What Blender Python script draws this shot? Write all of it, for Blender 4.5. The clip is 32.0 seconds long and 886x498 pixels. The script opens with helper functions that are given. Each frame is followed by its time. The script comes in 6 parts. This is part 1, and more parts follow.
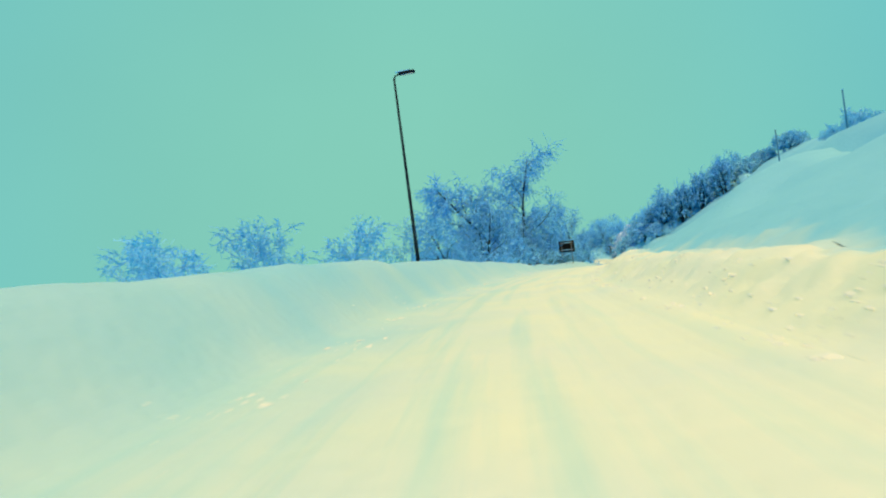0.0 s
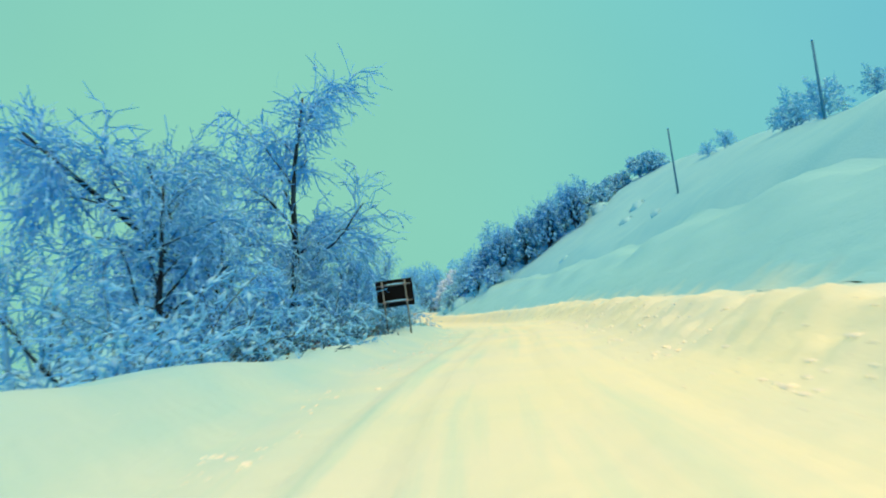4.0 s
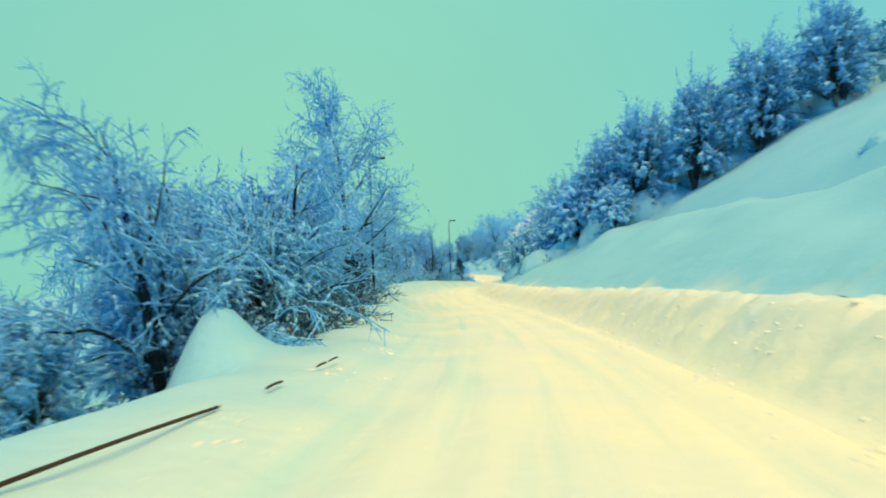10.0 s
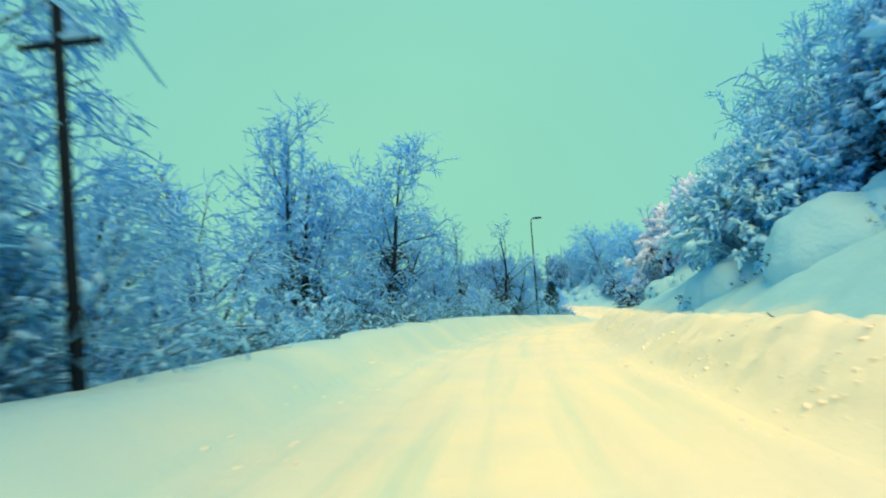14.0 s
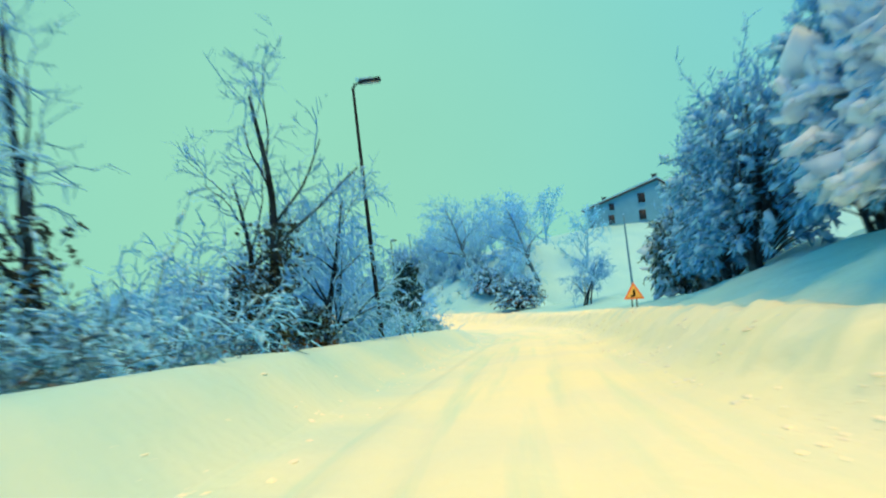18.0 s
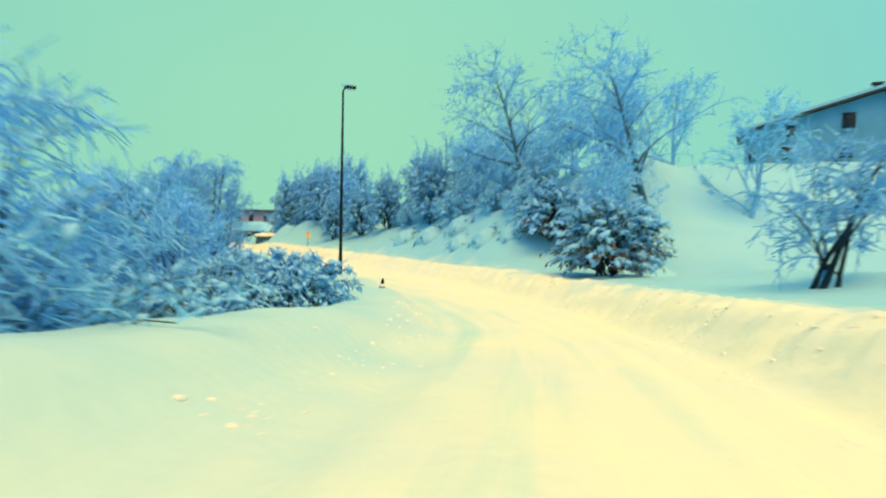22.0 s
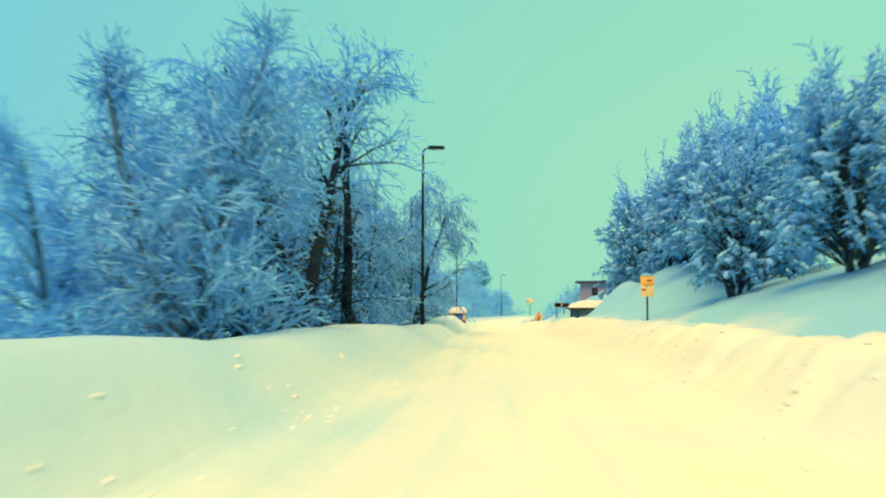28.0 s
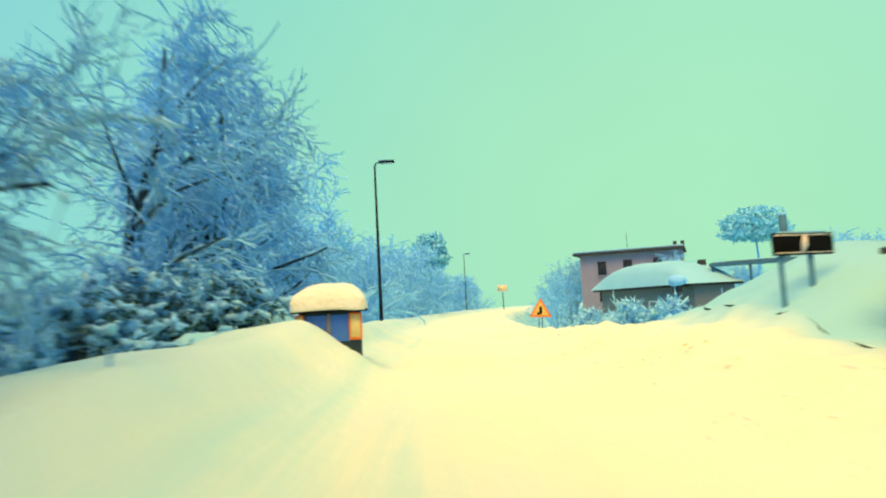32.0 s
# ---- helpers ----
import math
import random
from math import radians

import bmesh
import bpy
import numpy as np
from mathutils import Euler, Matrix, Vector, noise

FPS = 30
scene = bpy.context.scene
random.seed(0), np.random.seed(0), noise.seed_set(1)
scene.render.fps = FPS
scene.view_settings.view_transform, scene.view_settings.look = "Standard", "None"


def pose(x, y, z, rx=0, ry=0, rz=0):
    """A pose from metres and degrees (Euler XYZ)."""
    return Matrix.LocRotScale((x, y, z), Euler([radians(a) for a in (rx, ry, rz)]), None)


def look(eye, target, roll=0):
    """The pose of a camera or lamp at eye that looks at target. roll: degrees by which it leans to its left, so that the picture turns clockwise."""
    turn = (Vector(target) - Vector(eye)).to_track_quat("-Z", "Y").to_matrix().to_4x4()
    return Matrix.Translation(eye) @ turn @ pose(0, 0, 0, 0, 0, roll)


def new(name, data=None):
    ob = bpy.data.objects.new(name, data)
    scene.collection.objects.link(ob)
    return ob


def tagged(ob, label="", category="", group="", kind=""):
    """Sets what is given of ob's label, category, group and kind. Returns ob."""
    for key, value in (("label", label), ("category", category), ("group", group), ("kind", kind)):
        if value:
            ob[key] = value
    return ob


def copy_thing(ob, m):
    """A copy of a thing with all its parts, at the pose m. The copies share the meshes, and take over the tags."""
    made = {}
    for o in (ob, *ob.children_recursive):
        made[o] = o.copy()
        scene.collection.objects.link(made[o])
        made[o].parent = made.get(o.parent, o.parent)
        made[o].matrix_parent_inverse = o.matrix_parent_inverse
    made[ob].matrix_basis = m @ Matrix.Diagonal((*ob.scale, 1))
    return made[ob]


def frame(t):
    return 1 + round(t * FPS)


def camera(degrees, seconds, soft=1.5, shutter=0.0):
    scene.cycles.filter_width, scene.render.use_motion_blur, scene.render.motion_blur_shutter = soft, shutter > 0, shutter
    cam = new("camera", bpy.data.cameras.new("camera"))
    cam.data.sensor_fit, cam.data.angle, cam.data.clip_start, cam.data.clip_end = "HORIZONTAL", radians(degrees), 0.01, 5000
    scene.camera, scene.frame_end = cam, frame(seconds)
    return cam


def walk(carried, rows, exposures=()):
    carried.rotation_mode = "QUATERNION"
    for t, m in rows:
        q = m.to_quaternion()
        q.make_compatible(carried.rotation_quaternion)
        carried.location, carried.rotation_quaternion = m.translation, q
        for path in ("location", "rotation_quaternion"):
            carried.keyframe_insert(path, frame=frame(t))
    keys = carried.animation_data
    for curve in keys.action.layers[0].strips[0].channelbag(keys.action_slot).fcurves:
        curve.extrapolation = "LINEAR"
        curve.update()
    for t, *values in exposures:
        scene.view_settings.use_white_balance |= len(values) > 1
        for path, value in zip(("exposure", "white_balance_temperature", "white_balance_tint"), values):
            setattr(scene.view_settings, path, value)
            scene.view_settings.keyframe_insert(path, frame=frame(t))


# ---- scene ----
# ---------- the camera and its drive ----------
cam = camera(67.8, 32.0, soft=2.0, shutter=0.5)
PATH = [
    (0, (4.843, -36.909, 2.179), (4.240, -35.003, 2.113), -7.46),
    (0.5, (3.823, -32.779, 2.000), (3.260, -30.860, 1.957), -5.85),
    (1, (2.820, -28.611, 1.788), (2.329, -26.673, 1.721), -9.26),
    (1.5, (1.903, -24.489, 1.551), (1.566, -22.519, 1.499), -9.20),
    (2, (1.128, -20.333, 1.312), (0.993, -18.338, 1.282), -8.26),
    (2.5, (0.504, -16.144, 1.056), (0.447, -14.148, 0.957), -7.51),
    (4.5, (-0.010, -0.005, -0.000), (-0.020, 1.995, 0.041), -7.77),
    (5, (0.313, 4.030, -0.300), (0.265, 6.030, -0.294), -6.93),
    (5.5, (0.723, 8.105, -0.614), (0.739, 10.105, -0.637), -9.13),
    (6, (1.137, 12.210, -0.974), (1.024, 14.206, -1.027), -8.65),
    (6.5, (1.467, 16.287, -1.344), (1.395, 18.285, -1.406), -8.20),
    (7, (1.714, 20.335, -1.722), (1.520, 22.325, -1.776), -6.68),
    (7.5, (1.884, 24.354, -2.108), (1.645, 26.339, -2.156), -8.90),
    (8, (1.987, 28.340, -2.503), (1.665, 30.313, -2.571), -8.80),
    (8.5, (2.037, 32.312, -2.909), (1.663, 34.275, -3.002), -9.48),
    (9, (2.045, 36.292, -3.328), (1.679, 38.255, -3.437), -7.87),
    (9.5, (2.018, 40.285, -3.761), (1.774, 42.269, -3.799), -3.26),
    (10, (1.953, 44.280, -4.207), (1.623, 46.252, -4.276), -1.79),
    (10.5, (1.830, 48.229, -4.662), (1.422, 50.185, -4.729), -1.91),
    (11, (1.623, 52.118, -5.114), (1.137, 54.057, -5.164), -3.99),
    (11.5, (1.300, 55.983, -5.545), (0.798, 57.919, -5.497), -4.96),
    (12, (0.808, 59.900, -5.931), (0.342, 61.844, -5.867), -2.62),
    (12.5, (0.080, 63.964, -6.253), (-0.457, 65.891, -6.244), -2.45),
    (13, (-0.809, 68.056, -6.503), (-1.426, 69.958, -6.492), -3.35),
    (13.5, (-1.740, 72.123, -6.728), (-2.358, 74.025, -6.692), -5.38),
    (15.5, (-5.608, 88.446, -8.123), (-6.017, 90.401, -8.014), 1.50),
    (16, (-6.337, 92.735, -8.343), (-6.832, 94.672, -8.282), -2.70),
    (16.5, (-6.954, 97.047, -8.567), (-7.384, 99.000, -8.505), -4.01),
    (17, (-7.428, 101.344, -8.826), (-7.670, 103.324, -8.684), -5.79),
    (17.25, (-7.652, 103.490, -8.990), (-7.842, 105.480, -8.928), -5.55),
    (17.5, (-7.865, 105.648, -9.160), (-8.006, 107.638, -9.028), -5.35),
    (18, (-8.215, 110.053, -9.528), (-8.327, 112.049, -9.474), -6.77),
    (18.5, (-8.370, 114.460, -9.909), (-8.455, 116.458, -9.908), -4.96),
    (19, (-8.317, 118.746, -10.272), (-8.317, 120.746, -10.222), -3.68),
    (19.5, (-8.083, 122.935, -10.592), (-8.103, 124.934, -10.563), -5.28),
    (20, (-7.685, 127.067, -10.922), (-7.695, 129.065, -10.834), -4.05),
    (20.5, (-7.270, 131.229, -11.296), (-7.311, 133.228, -11.294), -4.98),
    (21, (-6.921, 135.377, -11.683), (-7.047, 137.373, -11.717), -0.78),
    (21.5, (-6.655, 139.460, -12.051), (-6.863, 141.449, -12.027), -1.08),
    (22, (-6.493, 143.501, -12.393), (-6.886, 145.461, -12.460), 1.21),
    (22.5, (-6.464, 147.383, -12.751), (-6.942, 149.321, -12.874), 3.67),
    (23, (-6.603, 151.097, -13.090), (-7.219, 152.999, -13.139), 2.38),
    (23.5, (-6.933, 154.690, -13.366), (-7.719, 156.529, -13.382), 0.99),
    (24, (-7.521, 158.216, -13.585), (-8.377, 160.021, -13.494), 0.31),
    (24.5, (-8.460, 161.699, -13.774), (-9.391, 163.463, -13.634), 0.81),
    (25, (-9.680, 165.133, -13.916), (-10.737, 166.822, -13.745), -0.29),
    (25.5, (-11.184, 168.512, -14.016), (-12.339, 170.126, -13.768), 0.62),
    (26, (-13.040, 171.867, -14.110), (-14.347, 173.378, -14.028), 1.14),
    (26.5, (-15.085, 175.214, -14.194), (-16.485, 176.640, -14.105), 0.58),
    (28.5, (-24.737, 188.106, -14.203), (-26.138, 189.519, -13.997), -0.75),
    (29, (-27.508, 191.493, -14.193), (-28.915, 192.909, -14.065), -3.23),
    (29.5, (-30.382, 194.890, -14.204), (-31.700, 196.391, -14.090), -2.70),
    (30, (-33.286, 198.192, -14.210), (-34.567, 199.724, -14.099), -3.29),
    (30.5, (-36.320, 201.443, -14.243), (-37.604, 202.975, -14.186), -3.14),
    (31, (-39.311, 204.752, -14.303), (-40.661, 206.215, -14.110), -3.96),
    (31.5, (-42.261, 208.109, -14.366), (-43.603, 209.579, -14.172), -2.99),
    (32, (-45.215, 211.464, -14.429), (-46.523, 212.968, -14.259), -3.07),
]
EXPOSURES = [(0, 1.30, 5380, 10), (4, 1.40, 5650, 10), (10, 1.48, 5700, 10), (16, 1.53, 5750, 10), (22, 1.58, 6150, 10), (29, 1.68, 6150, 10), (32, 1.77, 6600, 10)]
walk(cam, [(t, look(eye, target, roll)) for t, eye, target, roll in PATH], EXPOSURES)

# ---------- light: a twilight overcast sky and one very wide, warm sun from behind, for the headlights ---
SUN_DIR = Vector((0.22, -0.38, 0.90)).normalized()
SKY_SCALE = 0.335
world = bpy.data.worlds.new("sky")
scene.world = world
world.use_nodes = True
wn = world.node_tree
wn.nodes.clear()
w_out = wn.nodes.new("ShaderNodeOutputWorld")
w_bg = wn.nodes.new("ShaderNodeBackground")
w_co = wn.nodes.new("ShaderNodeTexCoord")
w_dot = wn.nodes.new("ShaderNodeVectorMath")
w_dot.operation = "DOT_PRODUCT"
w_dot.inputs[1].default_value = (-0.35, 0.937, 0.0)
w_azi = wn.nodes.new("ShaderNodeValToRGB")
w_map = wn.nodes.new("ShaderNodeMapRange")
w_cloud = wn.nodes.new("ShaderNodeTexNoise")
w_mix = wn.nodes.new("ShaderNodeMix")
w_mix.data_type = "RGBA"
w_mix.blend_type = "MULTIPLY"
wn.links.new(w_co.outputs["Generated"], w_dot.inputs[0])
wn.links.new(w_dot.outputs["Value"], w_map.inputs["Value"])
w_map.inputs["From Min"].default_value, w_map.inputs["From Max"].default_value = -1, 1
wn.links.new(w_map.outputs[0], w_azi.inputs[0])
# deep dusk blue behind the drive, pale green ahead
w_azi.color_ramp.elements[0].position, w_azi.color_ramp.elements[0].color = 0.0, (0.13, 0.44, 0.92, 1)
w_azi.color_ramp.elements[1].position, w_azi.color_ramp.elements[1].color = 1.0, (0.35, 0.73, 0.47, 1)
mid = w_azi.color_ramp.elements.new(0.62)
mid.color = (0.18, 0.55, 0.71, 1)
mid = w_azi.color_ramp.elements.new(0.88)
mid.color = (0.265, 0.665, 0.54, 1)
w_cloud.inputs["Scale"].default_value = 1.4
w_cloud.inputs["Detail"].default_value = 4
w_range = wn.nodes.new("ShaderNodeMapRange")
w_range.inputs["To Min"].default_value, w_range.inputs["To Max"].default_value = 0.9, 1.08
wn.links.new(w_co.outputs["Generated"], w_cloud.inputs["Vector"])
wn.links.new(w_cloud.outputs["Fac"], w_range.inputs["Value"])
w_mix.inputs["Factor"].default_value = 1.0
wn.links.new(w_azi.outputs[0], w_mix.inputs["A"])
wn.links.new(w_range.outputs[0], w_mix.inputs["B"])
wn.links.new(w_mix.outputs["Result"], w_bg.inputs["Color"])
w_bg.inputs["Strength"].default_value = SKY_SCALE
wn.links.new(w_bg.outputs[0], w_out.inputs[0])

# added warm sun, stands in for the headlights' glow on road and banks
sun = new("sun", bpy.data.lights.new("sun", "SUN"))
sun.data.energy, sun.data.angle, sun.data.color = 1.34, radians(50), (1.0, 0.535, 0.03)
sun.matrix_world = look(SUN_DIR * 50, (0, 0, 0))


# ---------- materials ----------
def material(name, colour, rough=0.8, second=None, scale=3.0, fine=40.0, bump=0.3, metal=0.0, wear=0.35, spread=0.12, step=0.02):
    m = bpy.data.materials.new(name)
    m.use_nodes = True
    nt = m.node_tree
    p = nt.nodes["Principled BSDF"]
    p.inputs["Roughness"].default_value, p.inputs["Metallic"].default_value = rough, metal
    # dark weathered surfaces have little sheen
    p.inputs["Specular IOR Level"].default_value = 0.4 if max(colour) > 0.3 else 0.06
    co = nt.nodes.new("ShaderNodeTexCoord")
    big = nt.nodes.new("ShaderNodeTexNoise")
    big.inputs["Scale"].default_value, big.inputs["Detail"].default_value = scale, 5
    small = nt.nodes.new("ShaderNodeTexNoise")
    small.inputs["Scale"].default_value, small.inputs["Detail"].default_value = fine, 3
    info = nt.nodes.new("ShaderNodeObjectInfo")
    nt.links.new(co.outputs["Object"], big.inputs["Vector"])
    nt.links.new(co.outputs["Object"], small.inputs["Vector"])
    mix = nt.nodes.new("ShaderNodeMix")
    mix.data_type = "RGBA"
    mix.inputs["A"].default_value = (*colour, 1)
    mix.inputs["B"].default_value = (*(second or [c * 0.7 for c in colour]), 1)
    ramp = nt.nodes.new("ShaderNodeMapRange")
    ramp.inputs["From Min"].default_value, ramp.inputs["From Max"].default_value = 0.5 - wear / 2, 0.5 + wear / 2
    nt.links.new(big.outputs["Fac"], ramp.inputs["Value"])
    nt.links.new(ramp.outputs[0], mix.inputs["Factor"])
    hsv = nt.nodes.new("ShaderNodeHueSaturation")
    vary = nt.nodes.new("ShaderNodeMapRange")
    vary.inputs["To Min"].default_value, vary.inputs["To Max"].default_value = 1 - spread, 1 + spread
    nt.links.new(info.outputs["Random"], vary.inputs["Value"])
    nt.links.new(vary.outputs[0], hsv.inputs["Value"])
    nt.links.new(mix.outputs["Result"], hsv.inputs["Color"])
    nt.links.new(hsv.outputs[0], p.inputs["Base Color"])
    b = nt.nodes.new("ShaderNodeBump")
    b.inputs["Strength"].default_value, b.inputs["Distance"].default_value = bump, step
    add = nt.nodes.new("ShaderNodeMath")
    nt.links.new(big.outputs["Fac"], add.inputs[0])
    nt.links.new(small.outputs["Fac"], add.inputs[1])
    nt.links.new(add.outputs[0], b.inputs["Height"])
    nt.links.new(b.outputs[0], p.inputs["Normal"])
    return m


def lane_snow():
    """Packed snow on carriageway and ploughed bank, tinted cream for headlight glow; tinted blue, as unlit, away from
    it.
    """
    m = material("headlit_road_snow", (0.94, 0.91, 0.63), 0.6, (0.86, 0.87, 0.69), 0.4, 5.0, 0.5, spread=0.0, step=0.06)
    nt = m.node_tree
    # packed carries the cream tint that stands for headlight glow
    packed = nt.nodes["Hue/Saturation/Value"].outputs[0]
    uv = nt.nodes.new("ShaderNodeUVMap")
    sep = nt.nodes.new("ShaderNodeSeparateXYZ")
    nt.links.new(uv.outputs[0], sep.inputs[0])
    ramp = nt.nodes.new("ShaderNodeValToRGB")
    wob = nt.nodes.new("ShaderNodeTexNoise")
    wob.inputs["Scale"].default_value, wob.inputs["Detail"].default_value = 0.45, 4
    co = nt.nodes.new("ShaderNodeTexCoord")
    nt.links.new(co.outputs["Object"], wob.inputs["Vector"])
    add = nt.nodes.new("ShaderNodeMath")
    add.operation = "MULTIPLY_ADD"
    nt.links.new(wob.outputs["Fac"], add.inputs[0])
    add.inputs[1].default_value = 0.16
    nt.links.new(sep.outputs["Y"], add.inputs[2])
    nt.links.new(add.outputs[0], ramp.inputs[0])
    # share of blue across the road, shaped like the edge of the headlight pool
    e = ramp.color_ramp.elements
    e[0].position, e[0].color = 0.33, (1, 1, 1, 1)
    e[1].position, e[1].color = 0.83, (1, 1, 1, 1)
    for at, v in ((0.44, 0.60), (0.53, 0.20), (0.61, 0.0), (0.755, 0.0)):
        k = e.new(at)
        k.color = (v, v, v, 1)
    # streaks drawn out along the wheel tracks, their greener tone in place of rut shading
    stretch = nt.nodes.new("ShaderNodeMapping")
    stretch.inputs["Scale"].default_value = (5.0, 42.0, 1.0)
    nt.links.new(uv.outputs[0], stretch.inputs["Vector"])
    streak = nt.nodes.new("ShaderNodeTexNoise")
    streak.inputs["Scale"].default_value, streak.inputs["Detail"].default_value = 1.0, 5
    nt.links.new(stretch.outputs[0], streak.inputs["Vector"])
    clear = nt.nodes.new("ShaderNodeMapRange")
    clear.inputs["From Min"].default_value, clear.inputs["From Max"].default_value = 0.50, 0.72
    clear.inputs["To Max"].default_value = 0.75
    nt.links.new(streak.outputs["Fac"], clear.inputs["Value"])
    lane = nt.nodes.new("ShaderNodeValToRGB")
    le = lane.color_ramp.elements
    le[0].position, le[0].color = 0.30, (0, 0, 0, 1)
    le[1].position, le[1].color = 0.66, (0, 0, 0, 1)
    for at, v in ((0.39, 0.7), (0.45, 1.0), (0.54, 0.55), (0.61, 0.35)):
        k = le.new(at)
        k.color = (v, v, v, 1)
    nt.links.new(sep.outputs["Y"], lane.inputs[0])
    both = nt.nodes.new("ShaderNodeMath")
    both.operation = "MULTIPLY"
    nt.links.new(clear.outputs[0], both.inputs[0])
    nt.links.new(lane.outputs[0], both.inputs[1])
    tracks = nt.nodes.new("ShaderNodeMix")
    tracks.data_type = "RGBA"
    nt.links.new(both.outputs[0], tracks.inputs["Factor"])
    nt.links.new(packed, tracks.inputs["A"])
    tracks.inputs["B"].default_value = (0.55, 0.80, 0.68, 1)
    packed = tracks.outputs["Result"]
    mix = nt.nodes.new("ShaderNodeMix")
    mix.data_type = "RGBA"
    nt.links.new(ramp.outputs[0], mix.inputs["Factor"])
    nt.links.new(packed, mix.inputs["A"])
    # blue-green of snow that the headlights do not reach
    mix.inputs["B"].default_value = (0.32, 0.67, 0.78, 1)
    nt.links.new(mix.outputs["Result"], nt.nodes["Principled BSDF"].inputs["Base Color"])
    return m


# blue tint put into the snow colour where no headlight falls
SNOW = material("unlit_snow", (0.32, 0.67, 0.79), 0.7, (0.27, 0.62, 0.77), 0.35, 9.0, 0.5, spread=0.0, step=0.06)

# warm headlight glow is put into this cream snow colour
BANK_SNOW = material("headlit_snow", (0.93, 0.89, 0.74), 0.65, (0.80, 0.84, 0.76), 0.30, 4.0, 0.8, spread=0.0, step=0.12)
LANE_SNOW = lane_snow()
# blue dusk light is put into the colours of lump snow and frosted twigs
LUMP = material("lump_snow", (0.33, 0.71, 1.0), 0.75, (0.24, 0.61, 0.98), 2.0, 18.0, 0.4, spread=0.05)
FROST = material("frosted_twig", (0.23, 0.64, 1.0), 0.8, (0.14, 0.47, 0.86), 1.1, 14.0, 0.3, wear=0.5, spread=0.15)
# hazy twigs: the haze of distance is mixed into the base colour
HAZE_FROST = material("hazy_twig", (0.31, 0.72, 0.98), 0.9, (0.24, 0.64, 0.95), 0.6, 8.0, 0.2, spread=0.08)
# inner shade of the wood put into twig colour; also serves sparse bare twigs
DIM_FROST = material("shaded_bare_twig", (0.23, 0.61, 0.98), 0.85, (0.09, 0.34, 0.62), 1.1, 14.0, 0.3, wear=0.5, spread=0.15)
BRAMBLE = material("bare_bramble", (0.07, 0.23, 0.39), 0.85, (0.04, 0.135, 0.23), 1.1, 14.0, 0.3, wear=0.4, spread=0.2)
BARK = material("dark_bark", (0.030, 0.045, 0.055), 0.9, (0.08, 0.13, 0.16), 2.5, 30.0, 0.8, wear=0.3)
WET_BARK = material("snow_streaked_bark", (0.007, 0.013, 0.018), 0.9, (0.022, 0.050, 0.078), 1.6, 22.0, 0.8, wear=0.25)
IVY = material("ivy_leaf", (0.018, 0.055, 0.060), 0.7, (0.045, 0.050, 0.030), 1.2, 12.0, 0.3, wear=0.4)
NEEDLE = material("evergreen_leaf", (0.02, 0.065, 0.07), 0.7, (0.05, 0.15, 0.18), 1.2, 16.0, 0.3, wear=0.4)
RIME = material("rimed_leaf", (0.09, 0.36, 0.62), 0.8, (0.19, 0.57, 0.92), 1.4, 16.0, 0.3, wear=0.4)
DRY = material("dry_leaf", (0.20, 0.125, 0.06), 0.85, (0.09, 0.07, 0.04), 1.5, 16.0, 0.3, wear=0.4)
# bluer bark, with the haze of middle distance put into its colour
GREY_BARK = material("mid_haze_bark", (0.035, 0.085, 0.13), 0.9, (0.10, 0.24, 0.36), 1.6, 22.0, 0.8, wear=0.3)
# bark and pole wood on the far hill, paled by painted-in haze
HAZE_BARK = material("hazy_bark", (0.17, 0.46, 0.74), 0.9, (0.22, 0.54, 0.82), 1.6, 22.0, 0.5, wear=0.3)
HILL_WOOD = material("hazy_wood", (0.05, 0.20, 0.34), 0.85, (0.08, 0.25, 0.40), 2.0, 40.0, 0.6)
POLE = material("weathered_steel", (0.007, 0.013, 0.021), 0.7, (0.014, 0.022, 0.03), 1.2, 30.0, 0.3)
# snow on far scrub, with haze in its colour
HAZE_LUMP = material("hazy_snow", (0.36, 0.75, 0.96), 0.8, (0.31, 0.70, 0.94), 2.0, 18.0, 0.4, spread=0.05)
# whiter copy of the lump snow, brightened as if by headlights
PILLOW = material("headlit_pillow_snow", (0.66, 0.82, 0.98), 0.75, (0.52, 0.74, 0.96), 2.0, 18.0, 0.4, spread=0.05)
WOOD = material("weathered_wood", (0.03, 0.055, 0.08), 0.85, (0.05, 0.08, 0.10), 2.0, 40.0, 0.6)
STEEL = material("galvanised_steel", (0.34, 0.35, 0.36), 0.45, (0.22, 0.22, 0.22), 4.0, 50.0, 0.2, metal=0.7)
BLACK = material("sign_back", (0.004, 0.005, 0.006), 0.85, (0.010, 0.011, 0.013), 2.0, 30.0, 0.2)


# ---------- the lie of the road ----------
KNOTS = [(14.3, -75.7, 2.9), (10.5, -60.2, 2.1), (6.7, -44.7, 1.4), (3.0, -29.1, 0.7), (0.4, -13.4, -0.3), (0.2, 2.6, -1.3), (1.6, 18.5, -2.7), (2.0, 34.5, -4.3), (1.7, 50.5, -6.1), (-0.4, 66.4, -7.5), (-4.1, 82.0, -8.7), (-7.0, 97.7, -9.8), (-8.3, 113.6, -11.0), (-7.4, 129.6, -12.3), (-6.5, 145.5, -13.7), (-8.4, 161.3, -14.9)]
